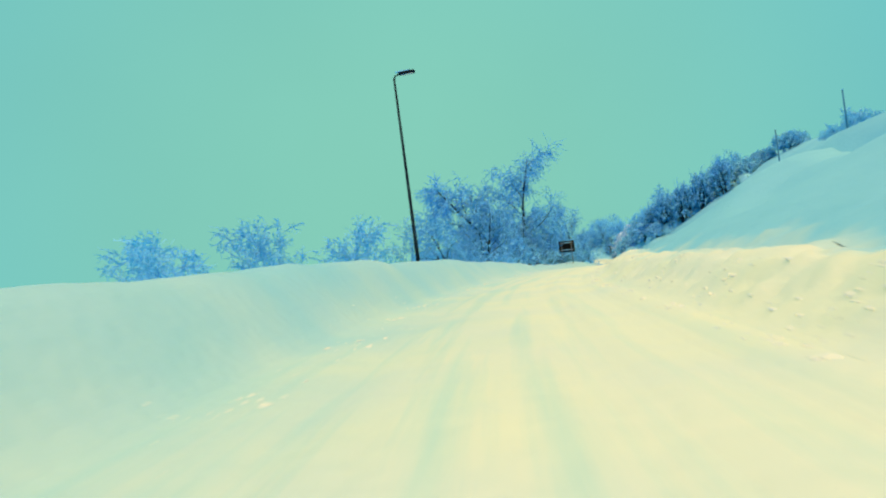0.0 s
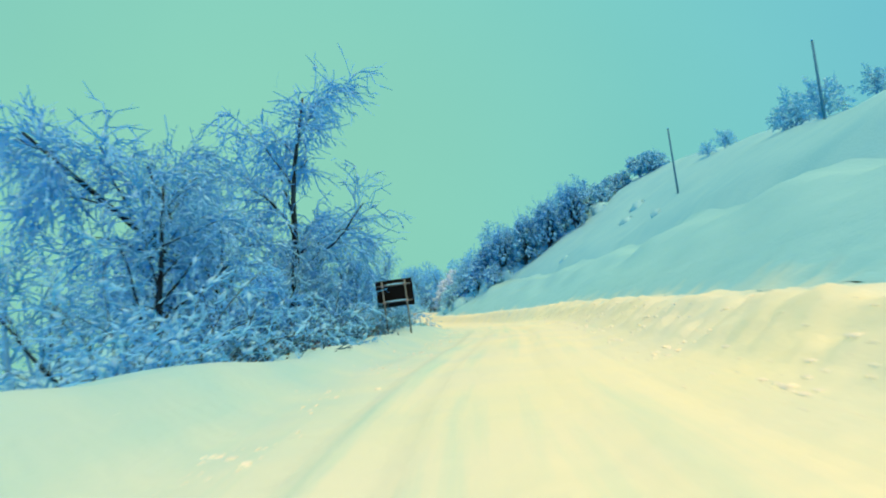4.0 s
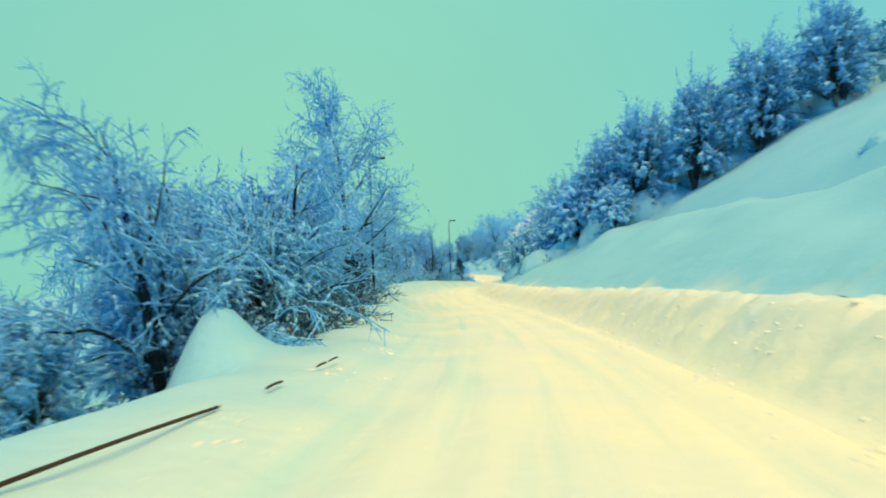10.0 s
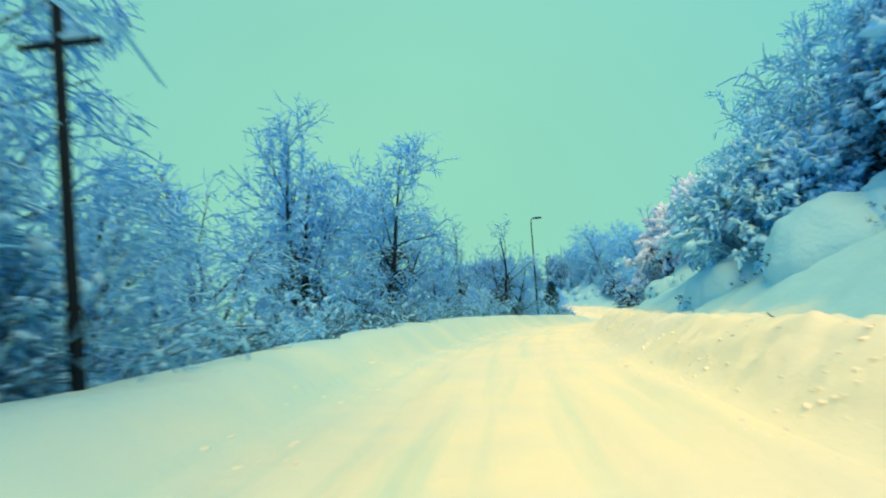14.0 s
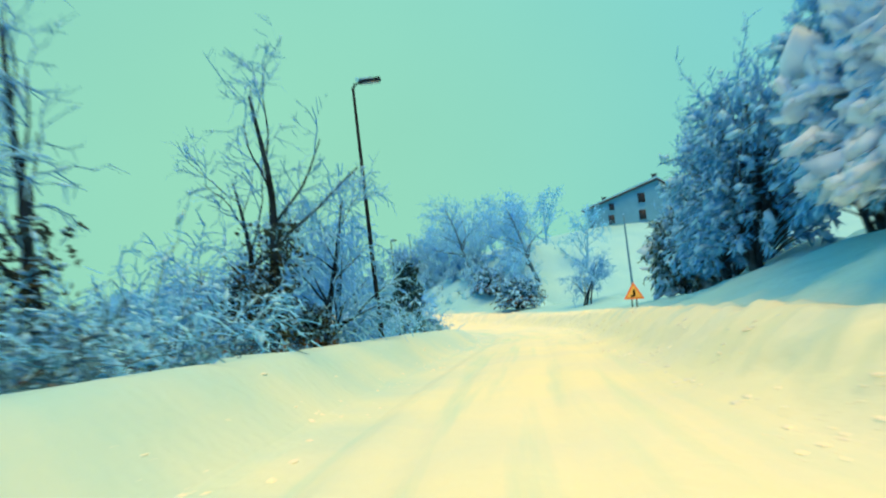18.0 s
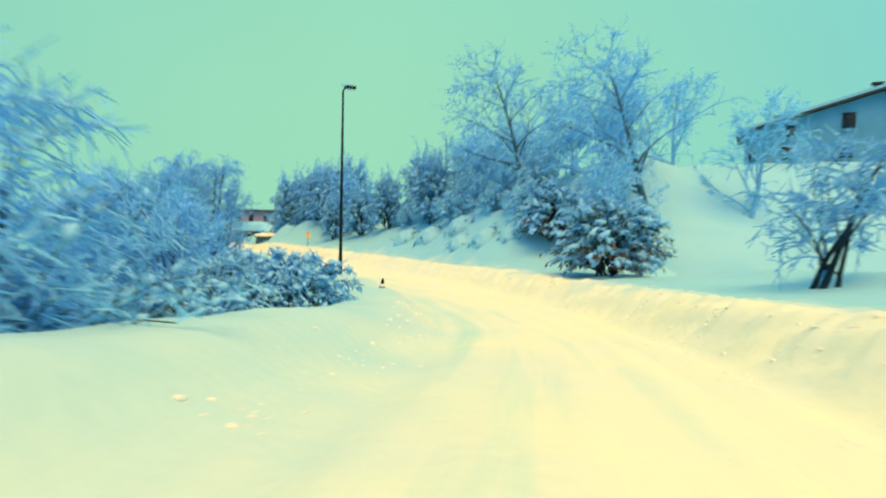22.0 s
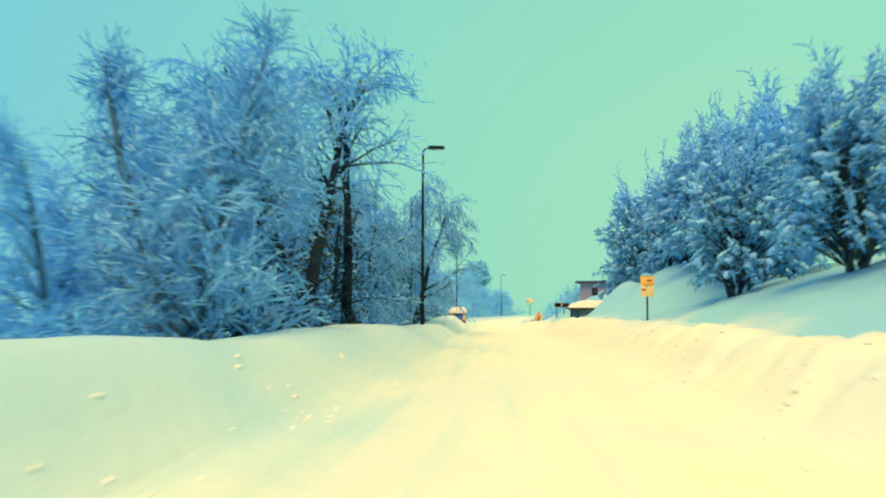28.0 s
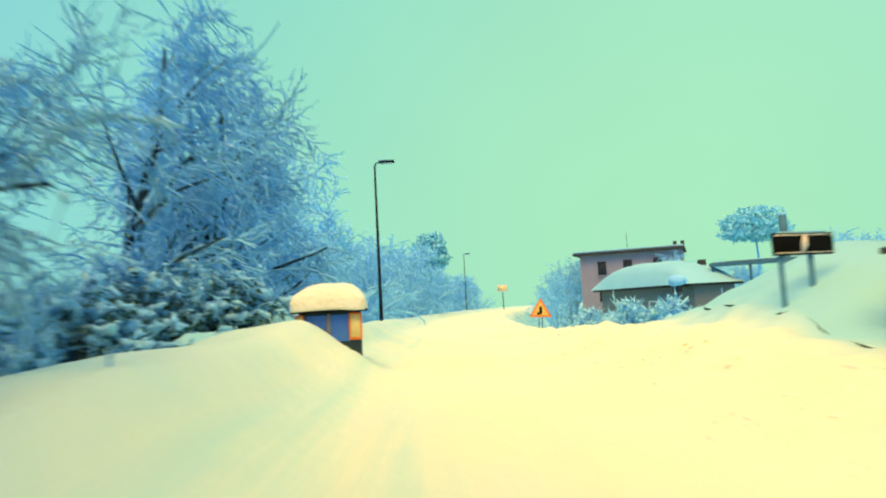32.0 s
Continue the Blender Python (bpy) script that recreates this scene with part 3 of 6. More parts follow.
def tree_meshes(seed, h, stems=1, limbs=11, subs=6, twigs=6, spread=0.75, droop=0.10, weep=0.35, low=0.28, lean=0.0, girth=1.0, snow=90, twig_mat=None, ivy=0.0, thin=1.3, split=True, bark=None, rime=1.0):
    """Meshes of one bare, frosted tree, h metres high: trunk with limbs, crown of frosted twigs, snow on the limbs, ivy."""
    rng = random.Random(seed)
    wood, twig, lumps, leaves = Geo(), Geo(), Geo(), Geo()
    arms = []
    for st in range(stems):
        base = Vector((rng.uniform(-0.25, 0.25), rng.uniform(-0.25, 0.25), -0.5)) if stems > 1 else Vector((0, 0, -0.5))
        up = Vector((rng.gauss(0, 0.10) + lean, rng.gauss(0, 0.10), 1)) if stems == 1 else Vector((rng.uniform(-0.3, 0.3) + lean, rng.uniform(-0.3, 0.3), 1))
        hh = h * (1 if st == 0 else rng.uniform(0.6, 0.95))
        r = 0.017 * hh * girth / (1 if stems == 1 else 1.25)
        trunk, tr = bough(rng, base, up, hh * 0.86 + 0.5, r * 1.35, r * 0.22, 9, 0.0, 0.06)
        tr[0] *= 1.25
        wood.tube(trunk, tr, 7)
        if ivy > 0:
            for _ in range(int(900 * ivy)):
                p, d = along(trunk, rng.uniform(0.0, 0.62) ** 1.1)
                o = aside(rng, d, 1.57)
                c = p + o * rng.uniform(0.1, 0.55 + 0.5 * ivy * rng.random())
                e = Vector((rng.gauss(0, 1), rng.gauss(0, 1), rng.gauss(-0.6, 0.6))).normalized() * rng.uniform(0.08, 0.17)
                leaves.leaf(c, e, rng.uniform(0.03, 0.06), o)
                leaves.leaf(c + Vector((rng.gauss(0, 0.08), rng.gauss(0, 0.08), rng.gauss(0, 0.08))), e * 0.8, 0.045, aside(rng, o, 1.0))
                if rng.random() < 0.10:
                    lumps.blob(c + Vector((0, 0, 0.05)), rng.uniform(0.04, 0.12), rng.uniform(0.04, 0.12), 0.04, rng)
        n = max(3, int(limbs / stems))
        for i in range(n):
            u = low + (0.97 - low) * (i + rng.random() * 0.8) / n
            p, d = along(trunk, u)
            ang = rng.uniform(0.55, 1.15) * (1.15 - 0.5 * u)
            ln = h * spread * (1.05 - u * 0.66) * rng.uniform(0.6, 1.0) * 0.85
            rr = max(0.016, r * (1.1 - u) * 0.62)
            l1, r1 = bough(rng, p, aside(rng, d, ang), ln, rr, rr * 0.3, 6, droop, 0.13)
            arm = Geo() if split else wood
            arm.tube(l1, r1, 5)
            arms.append(arm)
            for _ in range(int(snow / limbs)):
                q, dq = along(l1, rng.random())
                s = rng.uniform(0.02, 0.045) * (h / 8)
                lumps.slab(q + Vector((0, 0, rr * 0.5 + s * 0.3)), dq, s * rng.uniform(2.0, 5.0), s, s * 0.6, rng, tiny=True)
            for j in range(subs):
                q, dq = along(l1, 0.15 + 0.85 * (j + rng.random()) / subs)
                l2, r2 = bough(rng, q, aside(rng, dq, rng.uniform(0.4, 1.0)), ln * rng.uniform(0.3, 0.6), max(0.010, rr * 0.4), 0.007, 4, droop + weep * 0.5, 0.18)
                twig.tube(l2, [x * thin + 0.006 for x in r2], 3, False)
                for k in range(twigs):
                    q2, d2 = along(l2, 0.1 + 0.9 * (k + rng.random()) / twigs)
                    l3, r3 = bough(rng, q2, aside(rng, d2, rng.uniform(0.35, 1.1)), rng.uniform(0.35, 0.95) * (h / 8) ** 0.6, 0.0105 * thin, 0.006 * thin, 2, weep, 0.24)
                    twig.strip(l3, r3, any_way(rng))
                    for _ in range(3):
                        q3, d3 = along(l3, rng.uniform(0.1, 0.95))
                        l4, r4 = bough(rng, q3, aside(rng, d3, 0.75), rng.uniform(0.15, 0.42), 0.009 * thin, 0.005 * thin, 1, weep, 0.2)
                        twig.strip(l4, r4, any_way(rng))
                    if rng.random() < 0.8 * rime:
                        s = rng.uniform(0.016, 0.05) * (h / 8) ** 0.5
                        lumps.slab(q3, d3, s * rng.uniform(1.5, 3.2), s, s * 0.7, rng, 0.35, tiny=True)
                # snow lying along the branch, thickest towards its tip
                for k in range(int(3 * rime + rng.random())):
                    q2, d2 = along(l2, rng.uniform(0.2, 1.0))
                    s = rng.uniform(0.022, 0.055) * (h / 8) ** 0.5
                    lumps.slab(q2 + Vector((0, 0, s * 0.5)), d2, s * rng.uniform(2.2, 4.5), s, s * 0.7, rng, 0.35, tiny=True)
    bark = bark or WET_BARK
    out = [("trunk", wood.mesh("trunk", bark)), ("crown", twig.mesh("crown", twig_mat or FROST))]
    if split:
        out += [("limb", a.mesh("limb", bark)) for a in arms]
    if lumps.v:
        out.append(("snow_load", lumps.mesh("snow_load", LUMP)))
    if leaves.v:
        out.append(("ivy", leaves.mesh("ivy", IVY, False)))
    return out


def shrub_meshes(seed, h=2.6, wide=1.6, stems=26, load=40, big=0, dry=0.0, twig_mat=None, bark=None):
    """Arching many-stemmed shrub bent down by snow; big gives heavy caps; dry gives brown leaves low down."""
    rng = random.Random(seed)
    wood, twig, lumps, leaves = Geo(), Geo(), Geo(), Geo()
    tips = []
    for i in range(stems):
        a = rng.uniform(0, 6.283)
        p = Vector((math.cos(a) * rng.uniform(0, 0.35) * wide, math.sin(a) * rng.uniform(0, 0.35) * wide, -0.4))
        out = rng.uniform(0.1, 0.8) * wide / h
        d = Vector((math.cos(a) * out, math.sin(a) * out, 1))
        l1, r1 = bough(rng, p, d, h * rng.uniform(0.7, 1.2) + 0.4, 0.030, 0.010, 7, 0.28, 0.09)
        wood.tube(l1, r1, 3)
        for j in range(9):
            q, dq = along(l1, 0.25 + 0.75 * (j + rng.random()) / 9)
            l2, r2 = bough(rng, q, aside(rng, dq, rng.uniform(0.4, 1.1)), rng.uniform(0.35, 0.8) * h / 2.6, 0.016, 0.009, 2, 0.32, 0.24)
            twig.strip(l2, r2, any_way(rng))
            for k in range(6):
                q2, d2 = along(l2, 0.2 + 0.8 * (k + rng.random()) / 4)
                l3, r3 = bough(rng, q2, aside(rng, d2, 0.8), rng.uniform(0.12, 0.36), 0.013, 0.007, 1, 0.3, 0.2)
                twig.strip(l3, r3, any_way(rng))
            tips.append((l2[-2], l2[-1] - l2[-2]))
            tips.append((q, dq))
            if dry and rng.random() < dry and q.z < h * 0.55:
                for _ in range(14):
                    e = Vector((rng.gauss(0, 1), rng.gauss(0, 1), rng.gauss(-0.5, 0.7))).normalized() * rng.uniform(0.05, 0.12)
                    leaves.leaf(q + Vector((rng.gauss(0, 0.2), rng.gauss(0, 0.2), rng.gauss(-0.1, 0.15))), e, 0.028, Vector((rng.gauss(0, 1), rng.gauss(0, 1), 1)).normalized())
    for _ in range(load * 6):
        q, dq = rng.choice(tips)
        s = rng.uniform(0.026, 0.075) * (h / 2.6)
        lumps.slab(q + Vector((0, 0, s * 0.4)), dq, s * rng.uniform(1.4, 3.2), s * rng.uniform(0.8, 1.4), s * 0.75, rng, 0.35, tiny=True)
    for _ in range(big * 2):
        q, dq = rng.choice(tips)
        s = rng.uniform(0.045, 0.11) * (h / 2.6)
        lumps.slab(q + Vector((0, 0, s * 0.3)), dq, s * rng.uniform(1.0, 2.0), s * rng.uniform(0.9, 1.5), s * 0.55, rng, 0.42)
    out = [("woody_base", wood.mesh("woody_base", bark or BARK)), ("crown", twig.mesh("crown", twig_mat or FROST))]
    if lumps.v:
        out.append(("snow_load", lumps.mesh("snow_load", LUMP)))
    if leaves.v:
        out.append(("dry_foliage", leaves.mesh("dry_foliage", DRY, False)))
    return out


def cypress_meshes(seed, h=3.9, wide=0.85, sprays=110, load=0.16):
    """Dark column of close upright sprays, lightly dusted, with a few stems sticking out of its top."""
    rng = random.Random(seed)
    wood, leaves, lumps, frost, arms = Geo(), Geo(), Geo(), Geo(), Geo()
    trunk, tr = bough(rng, Vector((0, 0, -0.5)), Vector((rng.gauss(0, 0.12), rng.gauss(0, 0.12), 1)), h * 0.9 + 0.5, 0.018 * h, 0.02, 8, 0, 0.04)
    wood.tube(trunk, tr, 6)
    for k in range(sprays):
        u = rng.uniform(0.05, 1.0) ** 0.85
        p, _ = along(trunk, u)
        a = rng.uniform(0, 6.283)
        reach = wide * rng.uniform(0.5, 1.0) * (1.05 - 0.75 * u**4)
        l1, r1 = bough(rng, p, Vector((math.cos(a) * 0.8, math.sin(a) * 0.8, 0.9)), reach * 1.2, 0.032, 0.010, 6, 0.16, 0.10)
        arms.tube(l1, r1, 3)
        for _ in range(int(18 + 10 * reach)):
            q, dq = along(l1, 0.1 + 0.9 * rng.random() ** 0.7)
            e = (aside(rng, dq, rng.uniform(0.3, 1.2)) + Vector((0, 0, 0.1))).normalized() * rng.uniform(0.12, 0.26)
            n = Vector((rng.gauss(0, 0.5), rng.gauss(0, 0.5), 1)).normalized()
            leaves.leaf(q, e, rng.uniform(0.026, 0.05), n)
            leaves.leaf(q + e * 0.4, aside(rng, e.normalized(), 0.6) * e.length * 0.8, 0.035, n)
            if rng.random() < 0.4:
                f3, fr = bough(rng, q, e, rng.uniform(0.12, 0.34), 0.013, 0.007, 1, 0.35, 0.2)
                frost.strip(f3, fr, any_way(rng))
        v = 0.35
        while v < 1.0 and rng.random() < load:
            q, dq = along(l1, v)
            s = rng.uniform(0.025, 0.085) * 0.87
            lumps.slab(q + Vector((rng.gauss(0, 0.06), rng.gauss(0, 0.06), s * 0.55)), dq, s * rng.uniform(1.5, 2.8), s * rng.uniform(0.9, 1.4), s * 0.7, rng, 0.35, tiny=True)
            v += rng.uniform(0.05, 0.11)
    return [("trunk", wood.mesh("trunk", BARK)), ("bough", arms.mesh("bough", BARK)), ("foliage", leaves.mesh("foliage", NEEDLE, False)), ("frosted_spray", frost.mesh("frosted_spray", FROST)), ("snow_load", lumps.mesh("snow_load", LUMP))]


def laden_meshes(seed, h=3.0, wide=2.0, boughs=110, clump=0.12, cover=0.8, leaf=None, shoots=0, dry=0.0, fringe=7, hang=0.35, bark=None, coarse=False, haze=False, load=None):
    """Dome of arching boughs bowed down by tongues of snow, with dark leaves and frosted twigs under them."""
    rng = random.Random(seed)
    wood, arms, leaves, lumps, frost, brown = Geo(), Geo(), Geo(), Geo(), Geo(), Geo()
    p0, p1 = rng.uniform(0, 6.28), rng.uniform(0, 6.28)
    for _ in range(4):
        trunk, tr = bough(rng, Vector((rng.uniform(-0.15, 0.15) * wide, rng.uniform(-0.15, 0.15) * wide, -0.5)), Vector((rng.gauss(0, 0.10), rng.gauss(0, 0.10), 1)), h * 0.62 + 0.5, 0.014 * h + 0.02, 0.02, 6, 0, 0.07)
        wood.tube(trunk, tr, 6)
    for k in range(boughs):
        a = 2.39996 * k + rng.gauss(0, 0.25)
        u = (k + rng.random()) / boughs
        lobe = 1 + 0.20 * math.sin(3 * a + p0 + 2 * u) + 0.14 * math.sin(7 * a + p1 + 6 * u)
        zt = h * (0.10 + 0.90 * u**0.9) * rng.uniform(0.82, 1.04) * (0.9 + 0.1 * lobe)
        r = wide * math.sqrt(max(0.03, 1 - (zt / h * 0.98) ** 2)) * lobe * rng.uniform(0.72, 1.08)
        tip = Vector((math.cos(a) * r, math.sin(a) * r, zt))
        root = Vector((tip.x * 0.12, tip.y * 0.12, zt * rng.uniform(0.35, 0.6)))
        top = root.lerp(tip, 0.62) + Vector((0, 0, hang * (0.35 + 0.65 * r)))
        pts = [root * (1 - v) ** 2 + top * (2 * v * (1 - v)) + tip * v**2 for v in (0, 0.2, 0.4, 0.6, 0.8, 1)]
        arms.tube(pts, [0.035, 0.03, 0.025, 0.02, 0.014, 0.008], 3)
        low = dry and u < 0.38 and rng.random() < dry
        for _ in range(15):
            q, dq = along(pts, rng.uniform(0.3, 1.0))
            e = (aside(rng, dq, rng.uniform(0.3, 1.2)) + Vector((0, 0, -0.7))).normalized() * rng.uniform(0.12, 0.30) * (0.7 + 0.15 * h)
            n = Vector((rng.gauss(0, 0.6), rng.gauss(0, 0.6), 1)).normalized()
            (brown if low else leaves).leaf(q - Vector((0, 0, 0.03)), e, rng.uniform(0.03, 0.055), n)
        for _ in range(fringe):
            q, dq = along(pts, rng.uniform(0.35, 1.0))
            f3, fr = bough(rng, q, aside(rng, dq, rng.uniform(0.3, 1.0)), rng.uniform(0.12, 0.34), 0.017, 0.009, 2, 0.35, 0.2)
            frost.strip(f3, fr, any_way(rng))
            if rng.random() < 0.6:
                s = rng.uniform(0.022, 0.05)
                lumps.slab(f3[1], f3[2] - f3[1], s * rng.uniform(1.3, 2.6), s, s * 0.8, rng, 0.35, tiny=True)
        v = rng.uniform(0.3, 0.55)
        while v < 1.02:
            if rng.random() < cover:
                q, dq = along(pts, min(v, 0.999))
                s = clump * (0.35 + 0.95 * rng.random() ** 1.7) * (0.65 + 0.5 * v)
                dq = (dq + Vector((rng.gauss(0, 0.35), rng.gauss(0, 0.35), rng.gauss(-0.15, 0.3)))).normalized()
                c = q + Vector((rng.gauss(0, 0.5) * s, rng.gauss(0, 0.5) * s, s * 0.35))
                lumps.slab(c, dq, s * rng.uniform(1.1, 2.0), s * rng.uniform(0.65, 1.1), s * rng.uniform(0.45, 0.75), rng, 0.45, False, coarse or s < 0.06)
                # smaller clots that break its outline
                for _ in range(2 if coarse else 5):
                    k = s * rng.uniform(0.22, 0.5)
                    lumps.slab(c + any_way(rng) * s * rng.uniform(0.6, 1.3) - Vector((0, 0, s * 0.15)), (dq + any_way(rng)).normalized(), k * rng.uniform(1.2, 2.2), k, k * 0.7, rng, 0.45, False, coarse or k < 0.08)
            v += rng.uniform(0.10, 0.22)
    for _ in range(shoots):
        a = rng.uniform(0, 6.283)
        p = Vector((math.cos(a) * rng.uniform(0, 0.7) * wide, math.sin(a) * rng.uniform(0, 0.7) * wide, h * rng.uniform(0.5, 0.8)))
        l1, r1 = bough(rng, p, Vector((rng.gauss(0, 0.28), rng.gauss(0, 0.28), 1)), h * rng.uniform(0.25, 0.5), 0.03, 0.010, 5, 0.0, 0.10)
        frost.tube(l1, r1, 4, False)
        for j in range(20):
            q, dq = along(l1, 0.15 + 0.85 * rng.random())
            f3, fr = bough(rng, q, aside(rng, dq, 0.7), rng.uniform(0.2, 0.55), 0.016, 0.009, 2, 0.12, 0.2)
            frost.strip(f3, fr, any_way(rng))
            s = rng.uniform(0.02, 0.045)
            lumps.slab(f3[1], dq, s * 2, s, s * 0.7, rng, 0.35, tiny=True)
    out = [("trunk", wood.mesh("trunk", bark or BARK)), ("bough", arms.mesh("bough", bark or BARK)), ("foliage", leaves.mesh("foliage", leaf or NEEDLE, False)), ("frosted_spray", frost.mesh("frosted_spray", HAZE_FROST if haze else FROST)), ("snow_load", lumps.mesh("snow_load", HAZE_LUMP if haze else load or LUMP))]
    if brown.v:
        out.append(("dry_foliage", brown.mesh("dry_foliage", DRY, False)))
    return out


def hummock_meshes(seed, r=1.5, h=1.0, twigs=26):
    """Shrub almost buried: a lumpy dome of snow with folds, and bent twigs breaking through its foot."""
    rng = random.Random(seed)
    dome, frost, leaves = Geo(), Geo(), Geo()
    off = Vector((seed * 3.7, seed * 1.3, 0))
    rings, round_ = 12, 34
    vs = []
    for i in range(rings + 1):
        e = i / rings
        for j in range(round_):
            a = 6.28319 * j / round_
            d = Vector((math.cos(a), math.sin(a), 0))
            k = 1 + 0.30 * noise.noise(d * 1.1 + off) + 0.14 * noise.noise(d * 3.2 + off * 2)
            top = (max(0.0, math.cos(e * 1.5708)) ** 0.7) * (1 + 0.20 * noise.noise(Vector((d.x * e * 2.2, d.y * e * 2.2, 3)) + off)) + 0.10 * noise.noise(Vector((d.x * e * 5, d.y * e * 5, 8)) + off)
            vs.append((d.x * r * k * e**0.85, d.y * r * k * e**0.85, h * top * (1 if e < 1 else 0) - (0.45 if e > 0.96 else 0)))
    fs = [(i * round_ + j, (i + 1) * round_ + j, (i + 1) * round_ + (j + 1) % round_, i * round_ + (j + 1) % round_) for i in range(rings) for j in range(round_)]
    dome.add(vs, fs)
    for _ in range(twigs):
        a = rng.uniform(0, 6.283)
        q = Vector((math.cos(a), math.sin(a), 0)) * r * rng.uniform(0.45, 1.0)
        q.z = h * rng.uniform(0.05, 0.6)
        l1, r1 = bough(rng, q * 0.7, Vector((math.cos(a), math.sin(a), rng.uniform(-0.1, 0.9))), rng.uniform(0.4, 0.9), 0.018, 0.009, 4, 0.3, 0.15)
        frost.tube(l1, r1, 3, False)
        for _ in range(7):
            p, d = along(l1, rng.uniform(0.3, 1))
            f3, fr = bough(rng, p, aside(rng, d, 0.8), rng.uniform(0.1, 0.28), 0.014, 0.008, 1, 0.3, 0.2)
            frost.strip(f3, fr, any_way(rng))
            leaves.leaf(p, aside(rng, d, 1.0) * rng.uniform(0.08, 0.18), 0.035, any_way(rng))
    return [("snow_dome", dome.mesh("snow_dome", SNOW)), ("frosted_spray", frost.mesh("frosted_spray", FROST)), ("foliage", leaves.mesh("foliage", NEEDLE, False))]


def grow(name, meshes, label, category, spots, group="", lay=False):
    """One plant thing for each spot (s, l, turn, size), all on the same meshes."""
    first = None
    for n, (s, l, turn, size) in enumerate(spots):
        m = plant(None, s, l, turn, size)
        if lay:
            # lies along the slope that it is buried in
            k = (float(height(s, l + 1.0)) - float(height(s, l - 1.0))) / 2
            m = Matrix.Translation(pos(s, l, -0.08)) @ pose(0, 0, 0, 0, 0, heading(s)) @ pose(0, 0, 0, 0, -math.degrees(math.atan(k)), 0) @ pose(0, 0, 0, 0, 0, turn) @ Matrix.Scale(size, 4)
        if first is None:
            first = thing(name, m, label, category, group)
            for pn, me in meshes:
                part(pn, me, None, first, kind="stuff" if pn in ("snow_load", "woody_base", "dry_foliage", "frosted_spray", "bough", "foliage", "ivy") else "")
        else:
            o = copy_thing(first, m)
            o.matrix_world = m


rnd = random.Random(11)


def row(s0, s1, gap, l0, l1, z0, z1, rng=rnd):
    """Spots scattered along a stretch of the road."""
    out, s = [], s0
    while s < s1:
        out.append((s + rng.uniform(-0.3, 0.3) * gap, rng.uniform(l0, l1), rng.uniform(0, 360), rng.uniform(z0, z1)))
        s += gap
    return out


# single trees that can be told apart, from the start of the drive to its end
grow("birch_tree", tree_meshes(1, 8.6, limbs=15, subs=7, twigs=6, spread=0.62, weep=0.42, low=0.2), "tall frost-covered birch with drooping twigs behind the snow bank", "tree", [(62.5, -8.4, 20, 0.9), (54.0, -9.4, 140, 1.15)])
grow("birch_tree", tree_meshes(2, 9.6, stems=2, limbs=26, subs=8, twigs=7, spread=0.48, weep=0.32, low=0.3, lean=-0.10, girth=0.9), "frost-covered birch with two trunks and hanging branches", "tree", [(57.4, -8.2, 0, 1.5)])
grow("bent_tree", tree_meshes(3, 5.0, limbs=9, subs=5, spread=0.8, lean=-0.25, weep=0.3), "small frosted tree leaning over the snow bank", "tree", [(37.5, -6.6, 0, 0.9), (67, -8.0, 40, 1.0)])
grow("ash_tree", tree_meshes(4, 10.0, limbs=20, subs=8, twigs=6, girth=0.8, spread=0.58, droop=-0.10, weep=0.12, low=0.22, lean=-0.03), "tall bare ash with rime on its upright branches", "tree", [(115.0, -5.3, 0, 1.2)])
grow("forked_tree", tree_meshes(5, 8.5, stems=2, limbs=10, subs=4, twigs=3, spread=0.4, droop=-0.08, weep=0.05, low=0.5, girth=0.8, snow=40), "half-dead tree with a forked bare top", "tree", [(149, -8.2, 10, 1.0)])
grow("ivy_tree", tree_meshes(6, 7.6, stems=2, limbs=16, subs=6, twigs=5, spread=0.62, droop=-0.05, weep=0.12, low=0.45, ivy=0.6), "bare tree with ivy-wrapped trunk beside a street lamp", "tree", [(143.0, -6.5, 100, 1.35), (137, -8.5, 10, 1.25)])
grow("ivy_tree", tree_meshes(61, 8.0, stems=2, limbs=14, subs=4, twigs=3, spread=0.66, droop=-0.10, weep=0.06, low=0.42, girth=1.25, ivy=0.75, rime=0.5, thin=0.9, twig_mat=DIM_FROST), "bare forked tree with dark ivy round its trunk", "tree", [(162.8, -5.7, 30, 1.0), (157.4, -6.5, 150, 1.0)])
grow("walnut_tree", tree_meshes(7, 9.5, limbs=16, subs=7, twigs=6, spread=0.95, droop=0.0, weep=0.15, low=0.25, lean=-0.3, bark=GREY_BARK), "broad bare tree with long branches reaching over the slope", "tree", [(220.5, 10.6, 0, 0.95), (212.5, 13.0, 0, 1.05)])
grow("ivy_trunk_tree", tree_meshes(8, 10.5, limbs=12, subs=5, twigs=5, spread=0.5, weep=0.3, low=0.55, girth=1.0, ivy=0.5), "tall frosted tree with ivy on its dark trunk", "tree", [(243.0, -4.8, 0, 0.9), (242.0, -5.5, 70, 0.85), (245.2, -4.8, 110, 0.95), (248.2, -4.6, 210, 0.9)])
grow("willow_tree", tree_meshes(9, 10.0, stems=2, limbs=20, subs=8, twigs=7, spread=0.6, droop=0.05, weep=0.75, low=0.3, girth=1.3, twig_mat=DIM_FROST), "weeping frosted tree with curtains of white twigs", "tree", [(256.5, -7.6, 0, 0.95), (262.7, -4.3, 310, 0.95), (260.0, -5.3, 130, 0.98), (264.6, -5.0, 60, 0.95)])
